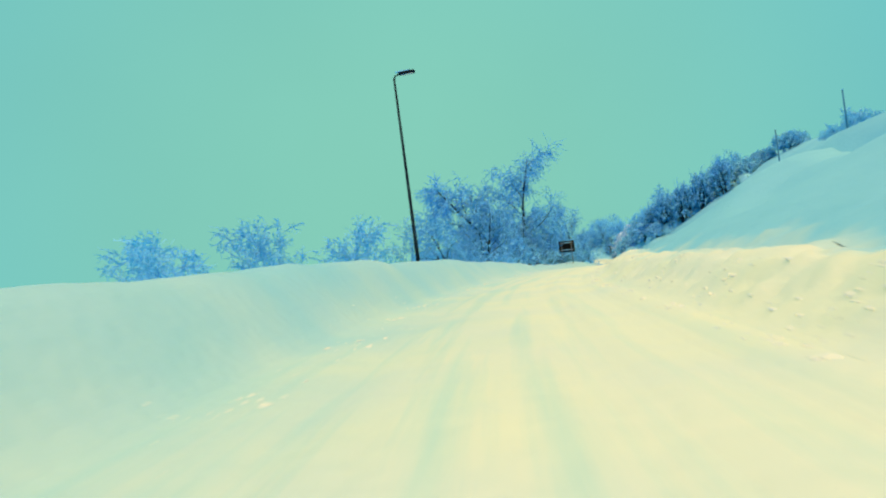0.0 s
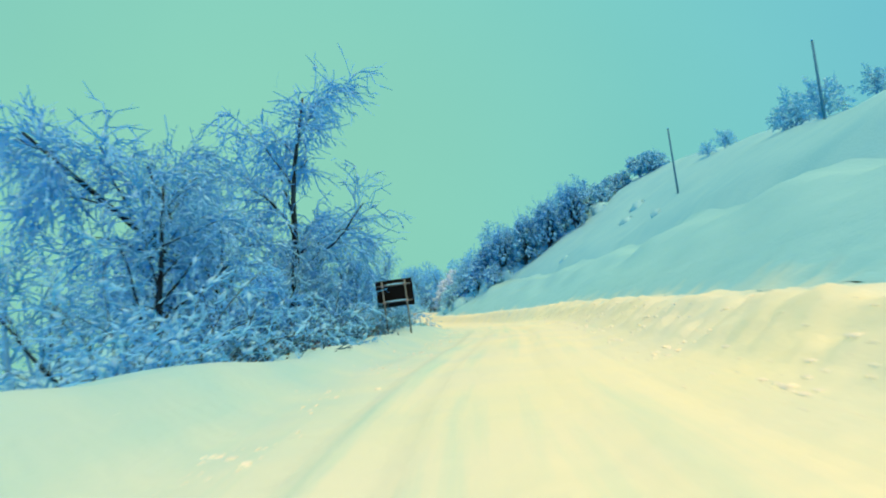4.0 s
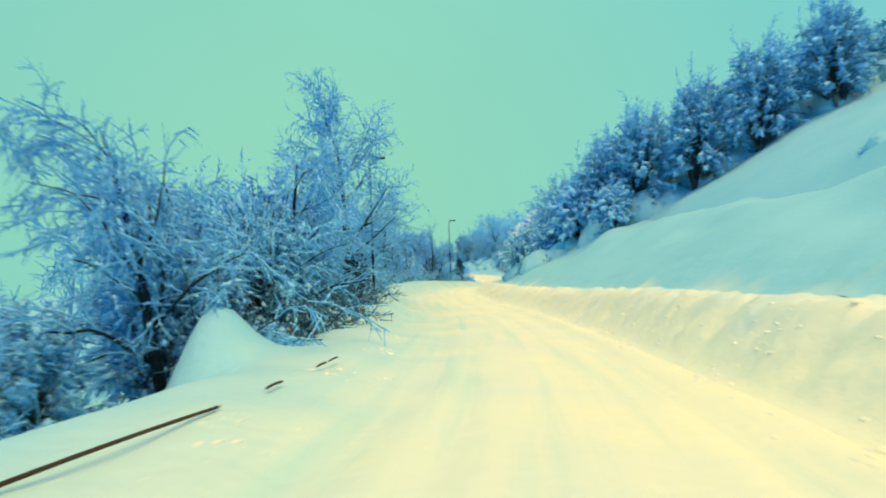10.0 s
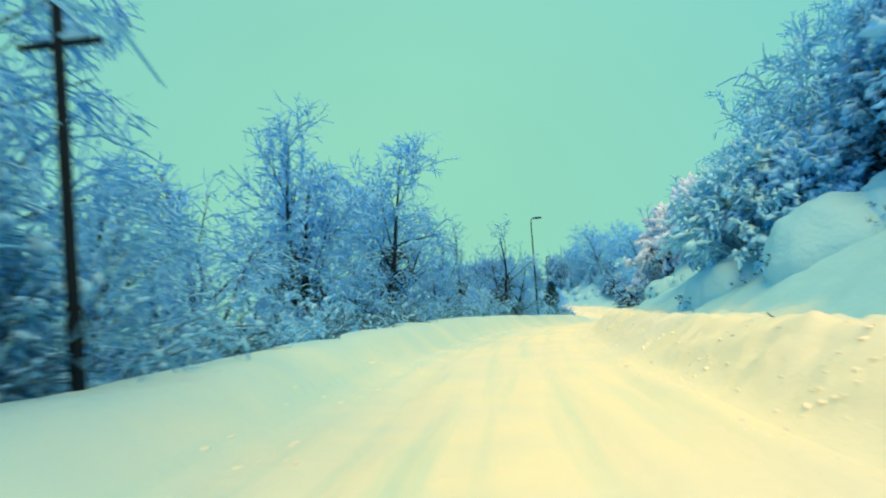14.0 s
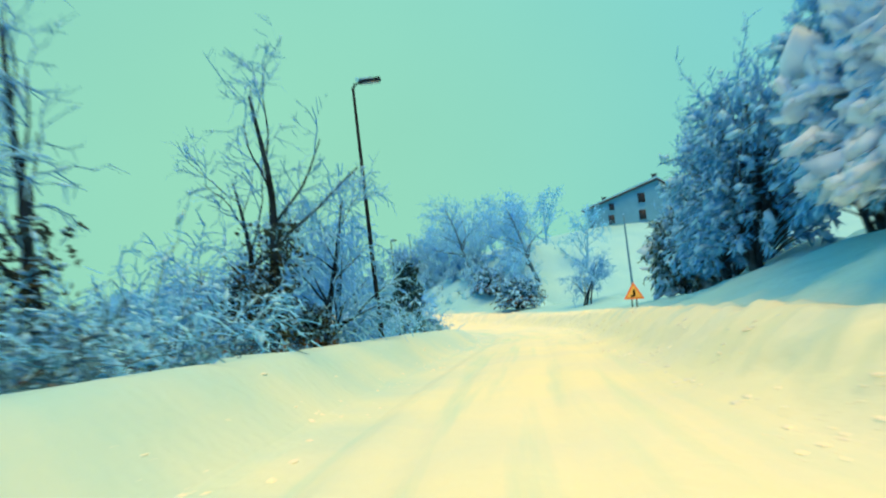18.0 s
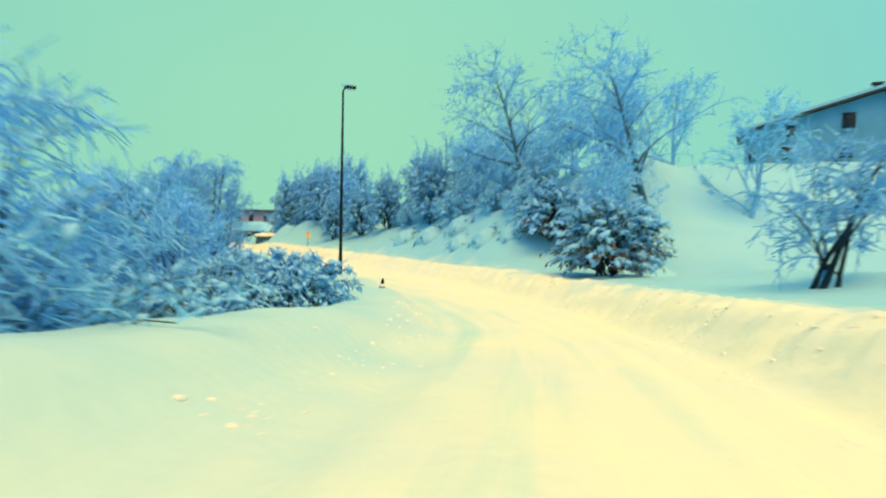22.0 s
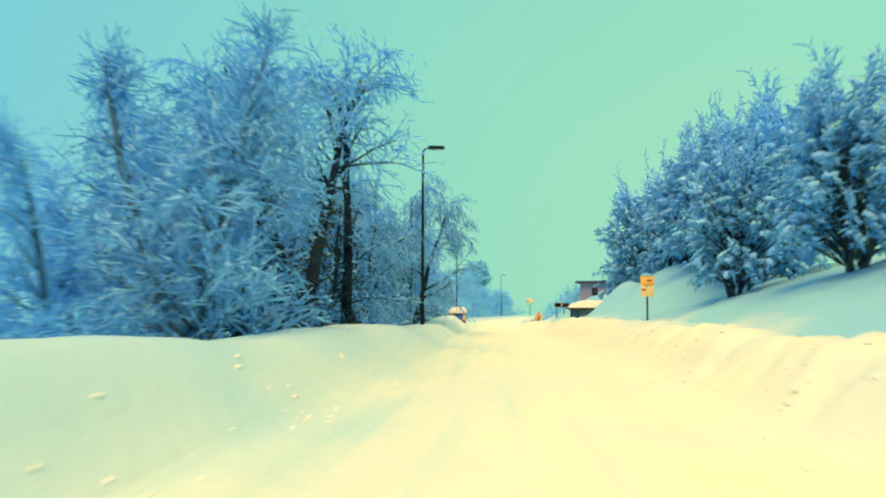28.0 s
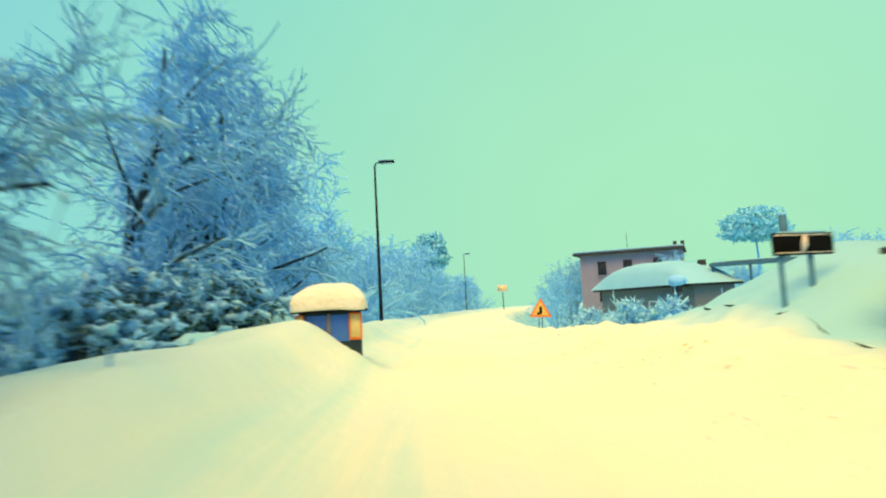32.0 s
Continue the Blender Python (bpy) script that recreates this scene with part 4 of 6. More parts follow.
grow("pointed_tree", tree_meshes(10, 8.2, limbs=20, subs=6, twigs=6, spread=0.55, droop=0.05, weep=0.2, low=0.15), "pointed frosted tree thick with snow", "tree", [(281, -5.4, 0, 1.12), (284.5, -6.5, 80, 1.0), (276.5, -7.0, 140, 1.15), (279.0, -6.2, 200, 1.2)])
grow("orchard_tree", tree_meshes(12, 3.6, stems=3, limbs=15, subs=6, twigs=5, spread=0.9, weep=0.2, low=0.25, girth=1.5), "small gnarled orchard tree in the snowy field", "tree", [(197.6, 7.1, 0, 1.12)])
grow("spindly_tree", tree_meshes(13, 4.2, limbs=7, subs=4, twigs=4, spread=0.35, weep=0.1, low=0.5), "spindly frosted sapling standing in deep snow", "tree", [(227.5, -9.5, 0, 0.9), (75.5, -8, 0, 0.8), (262, 9.5, 0, 1.3)])

grow("feathery_tree", tree_meshes(41, 7.6, stems=3, limbs=33, subs=7, twigs=6, spread=0.36, droop=-0.06, weep=0.08, low=0.10, rime=1.5, bark=GREY_BARK), "upright feathery tree thick with rime at the edge of the wood", "tree", [(238.6, -5.4, 0, 1.05), (236.6, -6.4, 130, 0.66), (289.0, -6.0, 40, 0.9)])
grow("ivy_mound", laden_meshes(42, 2.9, 1.0, 110, 0.05, 0.35, leaf=IVY, dry=0.9, fringe=3, hang=0.2), "rounded olive-brown ivy bush at the foot of the trees", "shrub", [(118.2, -5.2, 0, 1.0), (162.2, -5.6, 90, 0.9), (165.2, -5.2, 90, 0.6), (242.6, -4.6, 30, 0.36), (244.6, -4.5, 140, 0.26), (247.6, -4.3, 250, 0.36)])

# woods behind the left bank
BIRCH = tree_meshes(21, 7.4, limbs=12, subs=6, twigs=5, spread=0.7, weep=0.3)
MAPLE = tree_meshes(22, 6.6, stems=2, limbs=14, subs=6, twigs=5, spread=0.85, droop=0.05, weep=0.25)
YOUNG = tree_meshes(23, 5.4, limbs=12, subs=5, twigs=5, spread=0.6, droop=0.0, weep=0.12, low=0.15)
ARCH = shrub_meshes(24, 3.2, 2.0, 24, 50)
LOW = laden_meshes(25, 1.9, 1.7, 90, 0.10, 0.9, leaf=RIME, fringe=9)
HEAVY = laden_meshes(26, 2.5, 2.0, 120, 0.12, 0.9, leaf=NEEDLE, dry=0.6, shoots=6)
grow("frosted_birch", BIRCH, "frosted birch in the roadside wood", "tree", row(48, 76, 4.2, -9.5, -7.2, 0.75, 1.1) + row(95, 112, 3.2, -8.5, -6.6, 0.8, 1.05) + row(116, 160, 4.5, -11, -7.0, 0.95, 1.4) + row(262, 274, 3.0, -8.5, -6.0, 0.9, 1.2) + [(172.5, -6.9, 40, 0.95)], "roadside wood")
grow("wood_birch", tree_meshes(36, 7.8, limbs=13, subs=7, twigs=6, spread=0.62, weep=0.35), "frosted birch in the dark roadside wood", "tree", row(241.5, 262, 2.6, -9.0, -5.8, 0.85, 1.15), "roadside wood")
grow("frosted_maple", MAPLE, "frosted spreading tree in the roadside wood", "tree", row(50, 74, 6.0, -11, -8, 0.8, 1.1) + row(94, 112, 4.5, -9.5, -6.4, 0.8, 1.0) + row(118, 170, 6.5, -10.5, -6.6, 0.7, 1.0) + [(216.5, -9.8, 30, 1.0), (219.5, -10.4, 130, 0.9), (241.4, -6.8, 200, 0.9), (243.0, -8.0, 300, 1.0)] + row(255, 275, 4.0, -9, -6.5, 0.9, 1.2), "roadside wood")
grow("young_tree", YOUNG, "young frosted tree beside the road", "tree", row(60, 74, 3.5, -8, -6, 0.6, 0.9) + row(86, 97, 2.6, -10.5, -7.8, 0.45, 0.6) + [(167.6, -6.1, 0, 1.2), (188.5, -6.4, 0, 0.75), (192, -7.5, 100, 0.8)] + row(120, 160, 4.6, -7.5, -5.8, 0.6, 0.9) + row(166, 176, 3.0, -7.6, -5.8, 0.65, 0.85) + row(266, 290, 5.0, -8, -6, 0.8, 1.1), "roadside wood")
grow("arching_shrub", ARCH, "frosted shrub with arching stems", "shrub", row(45, 66, 2.0, -7.4, -5.6, 0.7, 1.0) + row(117, 176, 3.0, -6.6, -5.3, 0.6, 0.9) + row(185, 197, 3.0, -7.2, -6.0, 0.75, 1.0) + row(248, 272, 2.8, -6.8, -5.6, 0.7, 1.0), "roadside shrubs")
grow("low_shrub", LOW, "low snow-bent shrub behind the bank", "shrub", row(16, 34, 2.4, -14, -8, 0.8, 1.2) + row(74, 84, 2.8, -8, -6, 0.6, 0.9) + [(95.0, -5.0, 80, 0.45)] + row(180, 200, 1.9, -7.2, -5.2, 0.7, 1.0) + row(200, 214, 2.8, -8, -5.8, 0.5, 0.8) + row(214, 240, 2.4, -9.5, -6, 0.7, 0.95) + row(240, 253, 1.7, -6.6, -5.2, 0.6, 0.9), "roadside shrubs")
grow("laden_shrub", HEAVY, "shrub with brown leaves under heavy snow", "shrub", [(193, -6.4, 30, 0.8), (196.5, -6.0, 130, 0.7), (199, -7.0, 230, 0.85), (275.5, -4.4, 60, 0.85), (278.5, -4.6, 120, 0.8), (271.5, -4.9, 200, 0.8), (184, -6.0, 20, 0.8), (190, -7.2, 90, 0.9)], "laden shrubs")

grow("snowy_thicket", laden_meshes(39, 3.7, 2.6, 220, 0.14, 0.85, leaf=NEEDLE, dry=0.85, shoots=10, fringe=9), "large thicket, brown-leaved at its foot, under clumps of snow", "shrub", [(206.5, 6.1, 0, 0.88), (214.5, 8.2, 120, 0.8), (274.8, -5.4, 60, 0.75), (278.0, -5.0, 200, 0.7)], "laden shrubs")
grow("hazel_bush", tree_meshes(37, 4.4, stems=4, limbs=26, subs=7, twigs=6, spread=0.75, weep=0.25, low=0.12), "broad many-stemmed hazel white with frost", "tree", [(187.0, -6.4, 0, 1.0), (191.5, -7.6, 90, 0.9), (196.5, -8.2, 200, 0.95), (183.2, -7.4, 290, 0.85), (202, -9.5, 40, 1.0), (51.5, -7.2, 10, 0.9)], "roadside shrubs")
grow("bramble_thicket", shrub_meshes(38, 1.9, 1.9, 24, 40, 4, dry=0.4, twig_mat=BRAMBLE), "dark tangled brambles under the roadside trees", "shrub", row(46, 66, 2.6, -6.6, -5.4, 0.8, 1.1) + row(95, 113, 2.6, -6.4, -5.2, 0.8, 1.1) + row(118, 167, 2.8, -6.5, -5.5, 0.75, 1.0) + row(252, 282, 2.4, -6.2, -4.9, 0.7, 0.95), "bramble thickets")

grow("shadowed_tree", tree_meshes(40, 8.4, limbs=14, subs=7, twigs=5, spread=0.6, weep=0.3, twig_mat=DIM_FROST), "frosted tree, its crown coloured for shade, deep in the roadside wood", "tree", row(246, 266, 2.6, -10.5, -6.6, 0.9, 1.2), "roadside wood")

# evergreens: a clump over the valley bank, a column, and the tall hedge on the hill side
OAK = laden_meshes(31, 5.2, 1.9, 200, 0.10, 0.8, leaf=RIME, shoots=10, fringe=10)
COLUMN = cypress_meshes(32, 3.9, 0.82, 140, 0.35)
TALL = laden_meshes(33, 6.0, 2.3, 190, 0.13, 0.75, leaf=RIME, shoots=26, fringe=11, hang=0.5)
LADEN = laden_meshes(35, 4.4, 2.1, 170, 0.31, 0.9, leaf=RIME, shoots=8, fringe=6, hang=0.5, load=PILLOW)
DARK = laden_meshes(34, 5.2, 2.2, 190, 0.15, 0.45, leaf=NEEDLE, shoots=14, fringe=6, hang=0.5)
grow("evergreen_tree", OAK, "dark evergreen loaded with snow behind the bank", "evergreen", [(90.0, -9.0, 0, 0.5), (92.5, -8.2, 50, 0.55), (96.0, -7.4, 100, 0.8), (98.5, -8.4, 160, 1.05), (101.0, -6.9, 20, 1.05), (104.2, -7.3, 130, 1.2), (107.6, -6.9, 250, 1.0), (110.6, -7.2, 330, 0.85), (121.5, -6.8, 210, 0.95)], "valley evergreens")
grow("cypress", COLUMN, "narrow dark cypress lightly dusted with snow", "evergreen", [(178.0, -5.3, 0, 1.02), (177.0, -5.8, 90, 0.7), (175.8, -6.2, 200, 0.55)])
grow("hill_evergreen", TALL, "tall evergreen bowed under heavy snow on the bank", "evergreen", [(126.5, 11.2, 0, 1.0), (123.4, 12.6, 80, 1.05), (120.6, 15.2, 160, 1.05), (118.2, 18.0, 220, 1.0), (116.0, 21.0, 300, 0.95), (130.2, 9.4, 40, 0.8), (162.5, 8.0, 100, 0.95), (165.0, 9.0, 150, 1.1), (169.0, 7.4, 210, 1.0), (173.0, 7.6, 260, 0.95), (176.8, 8.2, 310, 0.72), (179.5, 10.5, 130, 1.0), (183.5, 11.5, 230, 0.85), (184.6, 9.2, 40, 0.8), (168, 12, 20, 1.2), (160, 12, 70, 1.1)] + [(238, 8.4, 0, 0.8), (242, 7.6, 50, 0.75), (246, 6.8, 140, 0.7), (249.5, 9.0, 200, 0.95), (253, 10.2, 250, 1.05), (257, 10.4, 300, 1.1), (261, 10.6, 20, 1.05), (234, 9.8, 90, 0.9), (230, 8.6, 120, 0.85), (255, 12, 60, 1.2), (266, 11.5, 200, 1.3), (270.3, 10.4, 260, 1.4)], "hillside evergreens")
grow("laden_evergreen", LADEN, "evergreen sagging under thick pillows of snow", "evergreen", [(154.8, 6.9, 0, 0.85), (157.0, 8.6, 60, 1.05), (152.2, 8.4, 130, 0.8), (159.8, 7.4, 200, 0.95), (156.6, 5.9, 100, 0.55), (181.8, 8.6, 250, 0.9)], "hillside evergreens")
grow("snowed_evergreen", laden_meshes(62, 4.4, 2.1, 150, 0.24, 0.9, leaf=RIME, shoots=8, fringe=6, hang=0.5), "blue-shaded evergreen bent under clotted snow", "evergreen", [(127.5, 9.6, 300, 0.95), (131.0, 7.6, 20, 0.62), (134.5, 7.0, 70, 0.5), (137.5, 6.8, 150, 0.42), (122.5, 10.5, 240, 0.6)], "hillside evergreens")
grow("dark_evergreen", DARK, "dark evergreen with snow sliding off its drooping boughs", "evergreen", [(180.5, 7.6, 30, 0.85), ], "hillside evergreens")
# hillside scrub and trees wear the hazy colours in place of real haze
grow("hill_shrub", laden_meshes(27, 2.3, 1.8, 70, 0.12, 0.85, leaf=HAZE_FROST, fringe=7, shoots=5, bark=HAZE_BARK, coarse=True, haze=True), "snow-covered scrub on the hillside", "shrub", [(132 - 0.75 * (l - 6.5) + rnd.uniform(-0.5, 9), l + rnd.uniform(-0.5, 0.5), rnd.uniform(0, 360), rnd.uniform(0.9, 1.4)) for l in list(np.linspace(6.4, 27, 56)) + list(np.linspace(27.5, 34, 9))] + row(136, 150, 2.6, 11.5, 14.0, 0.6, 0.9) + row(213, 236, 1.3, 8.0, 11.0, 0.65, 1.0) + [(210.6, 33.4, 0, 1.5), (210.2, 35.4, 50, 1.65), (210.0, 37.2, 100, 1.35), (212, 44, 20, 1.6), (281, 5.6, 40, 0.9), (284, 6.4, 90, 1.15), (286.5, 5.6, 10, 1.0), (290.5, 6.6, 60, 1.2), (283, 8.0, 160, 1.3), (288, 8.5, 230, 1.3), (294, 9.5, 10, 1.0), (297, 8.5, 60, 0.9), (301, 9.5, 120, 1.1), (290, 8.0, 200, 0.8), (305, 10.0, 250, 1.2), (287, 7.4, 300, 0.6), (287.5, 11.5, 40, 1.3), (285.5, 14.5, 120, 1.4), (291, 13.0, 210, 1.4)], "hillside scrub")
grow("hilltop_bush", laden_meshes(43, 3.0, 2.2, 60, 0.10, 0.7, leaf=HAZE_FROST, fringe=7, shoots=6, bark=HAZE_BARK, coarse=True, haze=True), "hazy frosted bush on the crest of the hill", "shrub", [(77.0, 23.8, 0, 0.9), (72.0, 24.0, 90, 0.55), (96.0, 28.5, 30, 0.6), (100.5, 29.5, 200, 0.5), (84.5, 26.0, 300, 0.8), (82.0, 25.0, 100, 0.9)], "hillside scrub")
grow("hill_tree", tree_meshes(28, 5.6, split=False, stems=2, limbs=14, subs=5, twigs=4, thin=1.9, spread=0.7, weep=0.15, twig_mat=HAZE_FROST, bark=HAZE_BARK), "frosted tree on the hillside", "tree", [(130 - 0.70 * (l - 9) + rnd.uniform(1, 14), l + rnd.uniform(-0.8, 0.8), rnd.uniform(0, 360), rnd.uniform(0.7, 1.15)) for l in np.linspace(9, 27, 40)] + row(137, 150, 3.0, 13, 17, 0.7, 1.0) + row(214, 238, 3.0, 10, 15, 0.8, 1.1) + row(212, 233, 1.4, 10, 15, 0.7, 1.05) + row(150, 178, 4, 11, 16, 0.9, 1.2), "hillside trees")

BURIED = hummock_meshes(51, 1.5, 1.0)
SUNKEN = hummock_meshes(52, 1.2, 0.8, 40)
grow("buried_shrub", BURIED, "shrub buried under a lumpy dome of snow", "shrub", [(130.5 - 0.75 * (l - 6.5) + rnd.uniform(-3.5, 1.5), l + rnd.uniform(-0.6, 0.4), rnd.uniform(0, 360), rnd.uniform(0.6, 1.15)) for l in np.linspace(5.8, 25, 30)] + [(86.5, 15.5, 0, 0.35), (97.0, 17.5, 60, 0.5), (103, 13, 40, 0.45), (99, 20, 40, 0.6), (74.6, -4.5, 0, 0.42)], "buried shrubs", True)
grow("sunken_shrub", SUNKEN, "half-buried shrub with dark twigs breaking through the snow", "shrub", [(219.0, 6.5, 0, 0.8), (221.4, 6.1, 120, 0.7), (223.4, 7.3, 220, 0.9), (217.0, 7.2, 70, 0.8), (226.5, 6.6, 10, 0.9), (230.0, 6.6, 300, 0.9), (199.5, -5.6, 200, 1.0), (204.5, -6.0, 40, 1.1), (207.6, -5.2, 140, 0.8), (215.5, -6.6, 250, 1.0), (222, -7.2, 330, 0.9), (195.5, -5.3, 60, 0.8), (275.8, -3.2, 60, 0.55), (273.5, -4.0, 160, 0.6), (148.0, 6.4, 90, 0.8), (151.0, 6.0, 190, 0.7)], "buried shrubs", True)

# woods in the distance, pale from haze put into their colours
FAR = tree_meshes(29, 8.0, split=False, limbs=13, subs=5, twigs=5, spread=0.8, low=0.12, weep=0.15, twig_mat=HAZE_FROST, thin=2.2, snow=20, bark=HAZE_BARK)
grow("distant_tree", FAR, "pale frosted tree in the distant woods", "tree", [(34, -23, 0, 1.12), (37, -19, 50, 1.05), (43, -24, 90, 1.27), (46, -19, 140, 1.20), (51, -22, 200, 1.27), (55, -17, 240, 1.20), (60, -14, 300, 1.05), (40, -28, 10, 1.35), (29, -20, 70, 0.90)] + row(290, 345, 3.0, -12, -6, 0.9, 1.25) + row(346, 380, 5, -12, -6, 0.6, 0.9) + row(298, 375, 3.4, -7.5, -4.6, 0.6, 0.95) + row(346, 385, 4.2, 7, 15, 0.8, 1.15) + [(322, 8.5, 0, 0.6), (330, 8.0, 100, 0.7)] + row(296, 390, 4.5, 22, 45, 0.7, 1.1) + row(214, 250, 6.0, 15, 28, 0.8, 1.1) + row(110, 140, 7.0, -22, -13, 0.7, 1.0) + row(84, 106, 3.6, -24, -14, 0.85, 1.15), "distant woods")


# ---------- street furniture ----------
WHITE = material("white_sheet", (0.82, 0.82, 0.78), 0.4, (0.70, 0.70, 0.66), 3.0, 40.0, 0.1)
# cream and amber are brightened to stand for headlights thrown back by the sheeting
CREAM = material("cream_sheet", (1.0, 0.80, 0.36), 0.4, (0.95, 0.70, 0.28), 3.0, 40.0, 0.1)
ORANGE = material("reflective_orange", (0.95, 0.17, 0.02), 0.35, (0.95, 0.26, 0.03), 5.0, 40.0, 0.1)
AMBER = material("reflective_amber", (1.0, 0.62, 0.12), 0.35, (1.0, 0.50, 0.08), 5.0, 40.0, 0.1)
RED = material("faded_red", (0.65, 0.10, 0.05), 0.4, (0.5, 0.12, 0.06), 5.0, 40.0, 0.1)
BLUE = material("blue_sheet", (0.04, 0.15, 0.62), 0.4, (0.05, 0.19, 0.66), 3.0, 40.0, 0.1)
CREAM_TUBE = material("cream_tube", (0.17, 0.22, 0.23), 0.5, (0.09, 0.13, 0.15), 4.0, 50.0, 0.2)
RAIL = material("rusty_rail", (0.09, 0.055, 0.035), 0.6, (0.045, 0.035, 0.03), 2.0, 40.0, 0.4, metal=0.2)
LENS = material("lamp_glass", (0.55, 0.58, 0.60), 0.2, (0.45, 0.48, 0.50), 4.0, 40.0, 0.05)


def street_lamp(s, l, top, label, bar=False, group="street lamps", arm=0.55):
    """Tapered steel column with a short arm and a flat head towards the road; top is its height over the snow."""
    m = Matrix.Translation(pos(s, l, -0.3)) @ pose(0, 0, 0, 0, 0, heading(s))
    lamp = thing("street_lamp", m, label, "street lamp", group)
    g = Geo()
    g.tube([(0, 0, 0), (0, 0, 1.2), (0, 0, 1.25), (0, 0, top * 0.5), (0, 0, top + 0.2)], [0.085, 0.082, 0.072, 0.062, 0.042], 10)
    part("column", g, POLE, lamp)
    g = Geo()
    g.tube([(0, 0, top + 0.1), (0.05, 0, top + 0.28), (arm * 0.5, 0, top + 0.33)], [0.04, 0.035, 0.03], 8)
    part("arm", g, POLE, lamp)
    g = Geo()
    g.box(arm * 0.4, -0.11, top + 0.28, arm + 0.35, 0.11, top + 0.40, 0.03)
    head = part("lamp_head", g, POLE, lamp)
    g = Geo()
    g.box(arm * 0.6, -0.08, top + 0.255, arm + 0.3, 0.08, top + 0.277)
    part("diffuser", g, LENS, head, "frosted glass diffuser")
    g = Geo()
    g.blob((arm * 0.7, 0, top + 0.42), 0.30, 0.10, 0.045, random.Random(int(s)), 0.2)
    part("snow_cap", g, LUMP, lamp, "thin cap of snow")
    if bar:
        g = Geo()
        g.box(-0.45, -0.03, 3.95, 0.48, 0.03, 4.02, 0.01)
        part("crossbar", g, POLE, lamp, "short steel crossbar")
        g = Geo()
        g.blob((0, 0, 4.05), 0.42, 0.05, 0.05, random.Random(5), 0.2)
        part("bar_snow", g, LUMP, lamp, "line of snow on the crossbar")
    return lamp


street_lamp(26.5, -4.66, 7.8, "tall dark street lamp rising from the snow bank")
street_lamp(120.5, -4.35, 7.9, "tall dark street lamp with a crossbar on its column", True)
street_lamp(168.5, -4.2, 8.0, "tall rusty street lamp beside bare trees")
street_lamp(211.7, -3.55, 8.0, "tall dark street lamp at the bend of the road", arm=0.2)
street_lamp(254.5, -2.75, 7.4, "street lamp with a rust-stained column before the wood")
street_lamp(292.0, -2.6, 7.15, "grey street lamp beyond the snowy cabinet")
street_lamp(355.0, -3.6, 8.0, "distant street lamp in the haze")


def utility_pole(s, l, h, label, tilt=2.0):
    m = Matrix.Translation(pos(s, l, -0.3)) @ pose(0, 0, 0, tilt, -1.5, heading(s))
    pole = thing("utility_pole", m, label, "utility pole", "utility poles")
    g = Geo()
    g.tube([(0, 0, 0), (0, 0, h * 0.5), (0, 0, h + 0.3)], [0.10, 0.085, 0.07], 9)
    part("mast", g, HILL_WOOD, pole)
    g = Geo()
    g.blob((0, 0, h + 0.31), 0.10, 0.10, 0.05, random.Random(2), 0.1)
    part("snow_cap", g, LUMP, pole)
    return pole


utility_pole(91.0, 19.9, 5.9, "wooden pole standing on the snowy hill", 0.5)
utility_pole(74.5, 22.2, 5.0, "far wooden pole near the hilltop", 0.5)
utility_pole(201.0, 13.5, 6.6, "plain wooden pole in the snowy field")
utility_pole(236, 13, 5.5, "dark pole among the hillside trees")


def notice_board():
    """Back of a road sign: dark panel on a frame of pale tubes."""
    m = Matrix.Translation(pos(57.0, -3.75, 0)) @ pose(0, 0, 0, 0, 0, heading(57) + 3)
    m.translation.z = -2.30
    b = thing("road_sign", m, "dark back of a road sign on a snow-dusted tube frame", "road sign")
    g = Geo()
    g.box(-0.66, 0.02, 0.98, 0.66, 0.05, 1.95, 0.008)
    part("panel", g, BLACK, b)
    for x in (-0.42, 0.40):
        g = Geo()
        g.tube([(x, -0.02, -0.6), (x, -0.02, 1.93)], [0.035, 0.035], 8)
        part("post", g, CREAM_TUBE, b)
    for z in (1.16, 1.76):
        g = Geo()
        g.tube([(-0.60, -0.03, z), (0.60, -0.03, z)], [0.025, 0.025], 6)
        part("rail", g, CREAM_TUBE, b)
        g = Geo()
        g.slab(Vector((0.05, -0.03, z + 0.035)), Vector((1, 0, 0)), 0.5, 0.035, 0.03, random.Random(int(z * 9)))
        part("rail_snow", g, LUMP, b, "line of snow on the rail")
    for x in (-0.42, 0.40):
        for z in (1.16, 1.76):
            g = Geo()
            g.box(x - 0.05, -0.07, z - 0.04, x + 0.05, -0.02, z + 0.04, 0.008)
            part("clamp", g, STEEL, b)


notice_board()


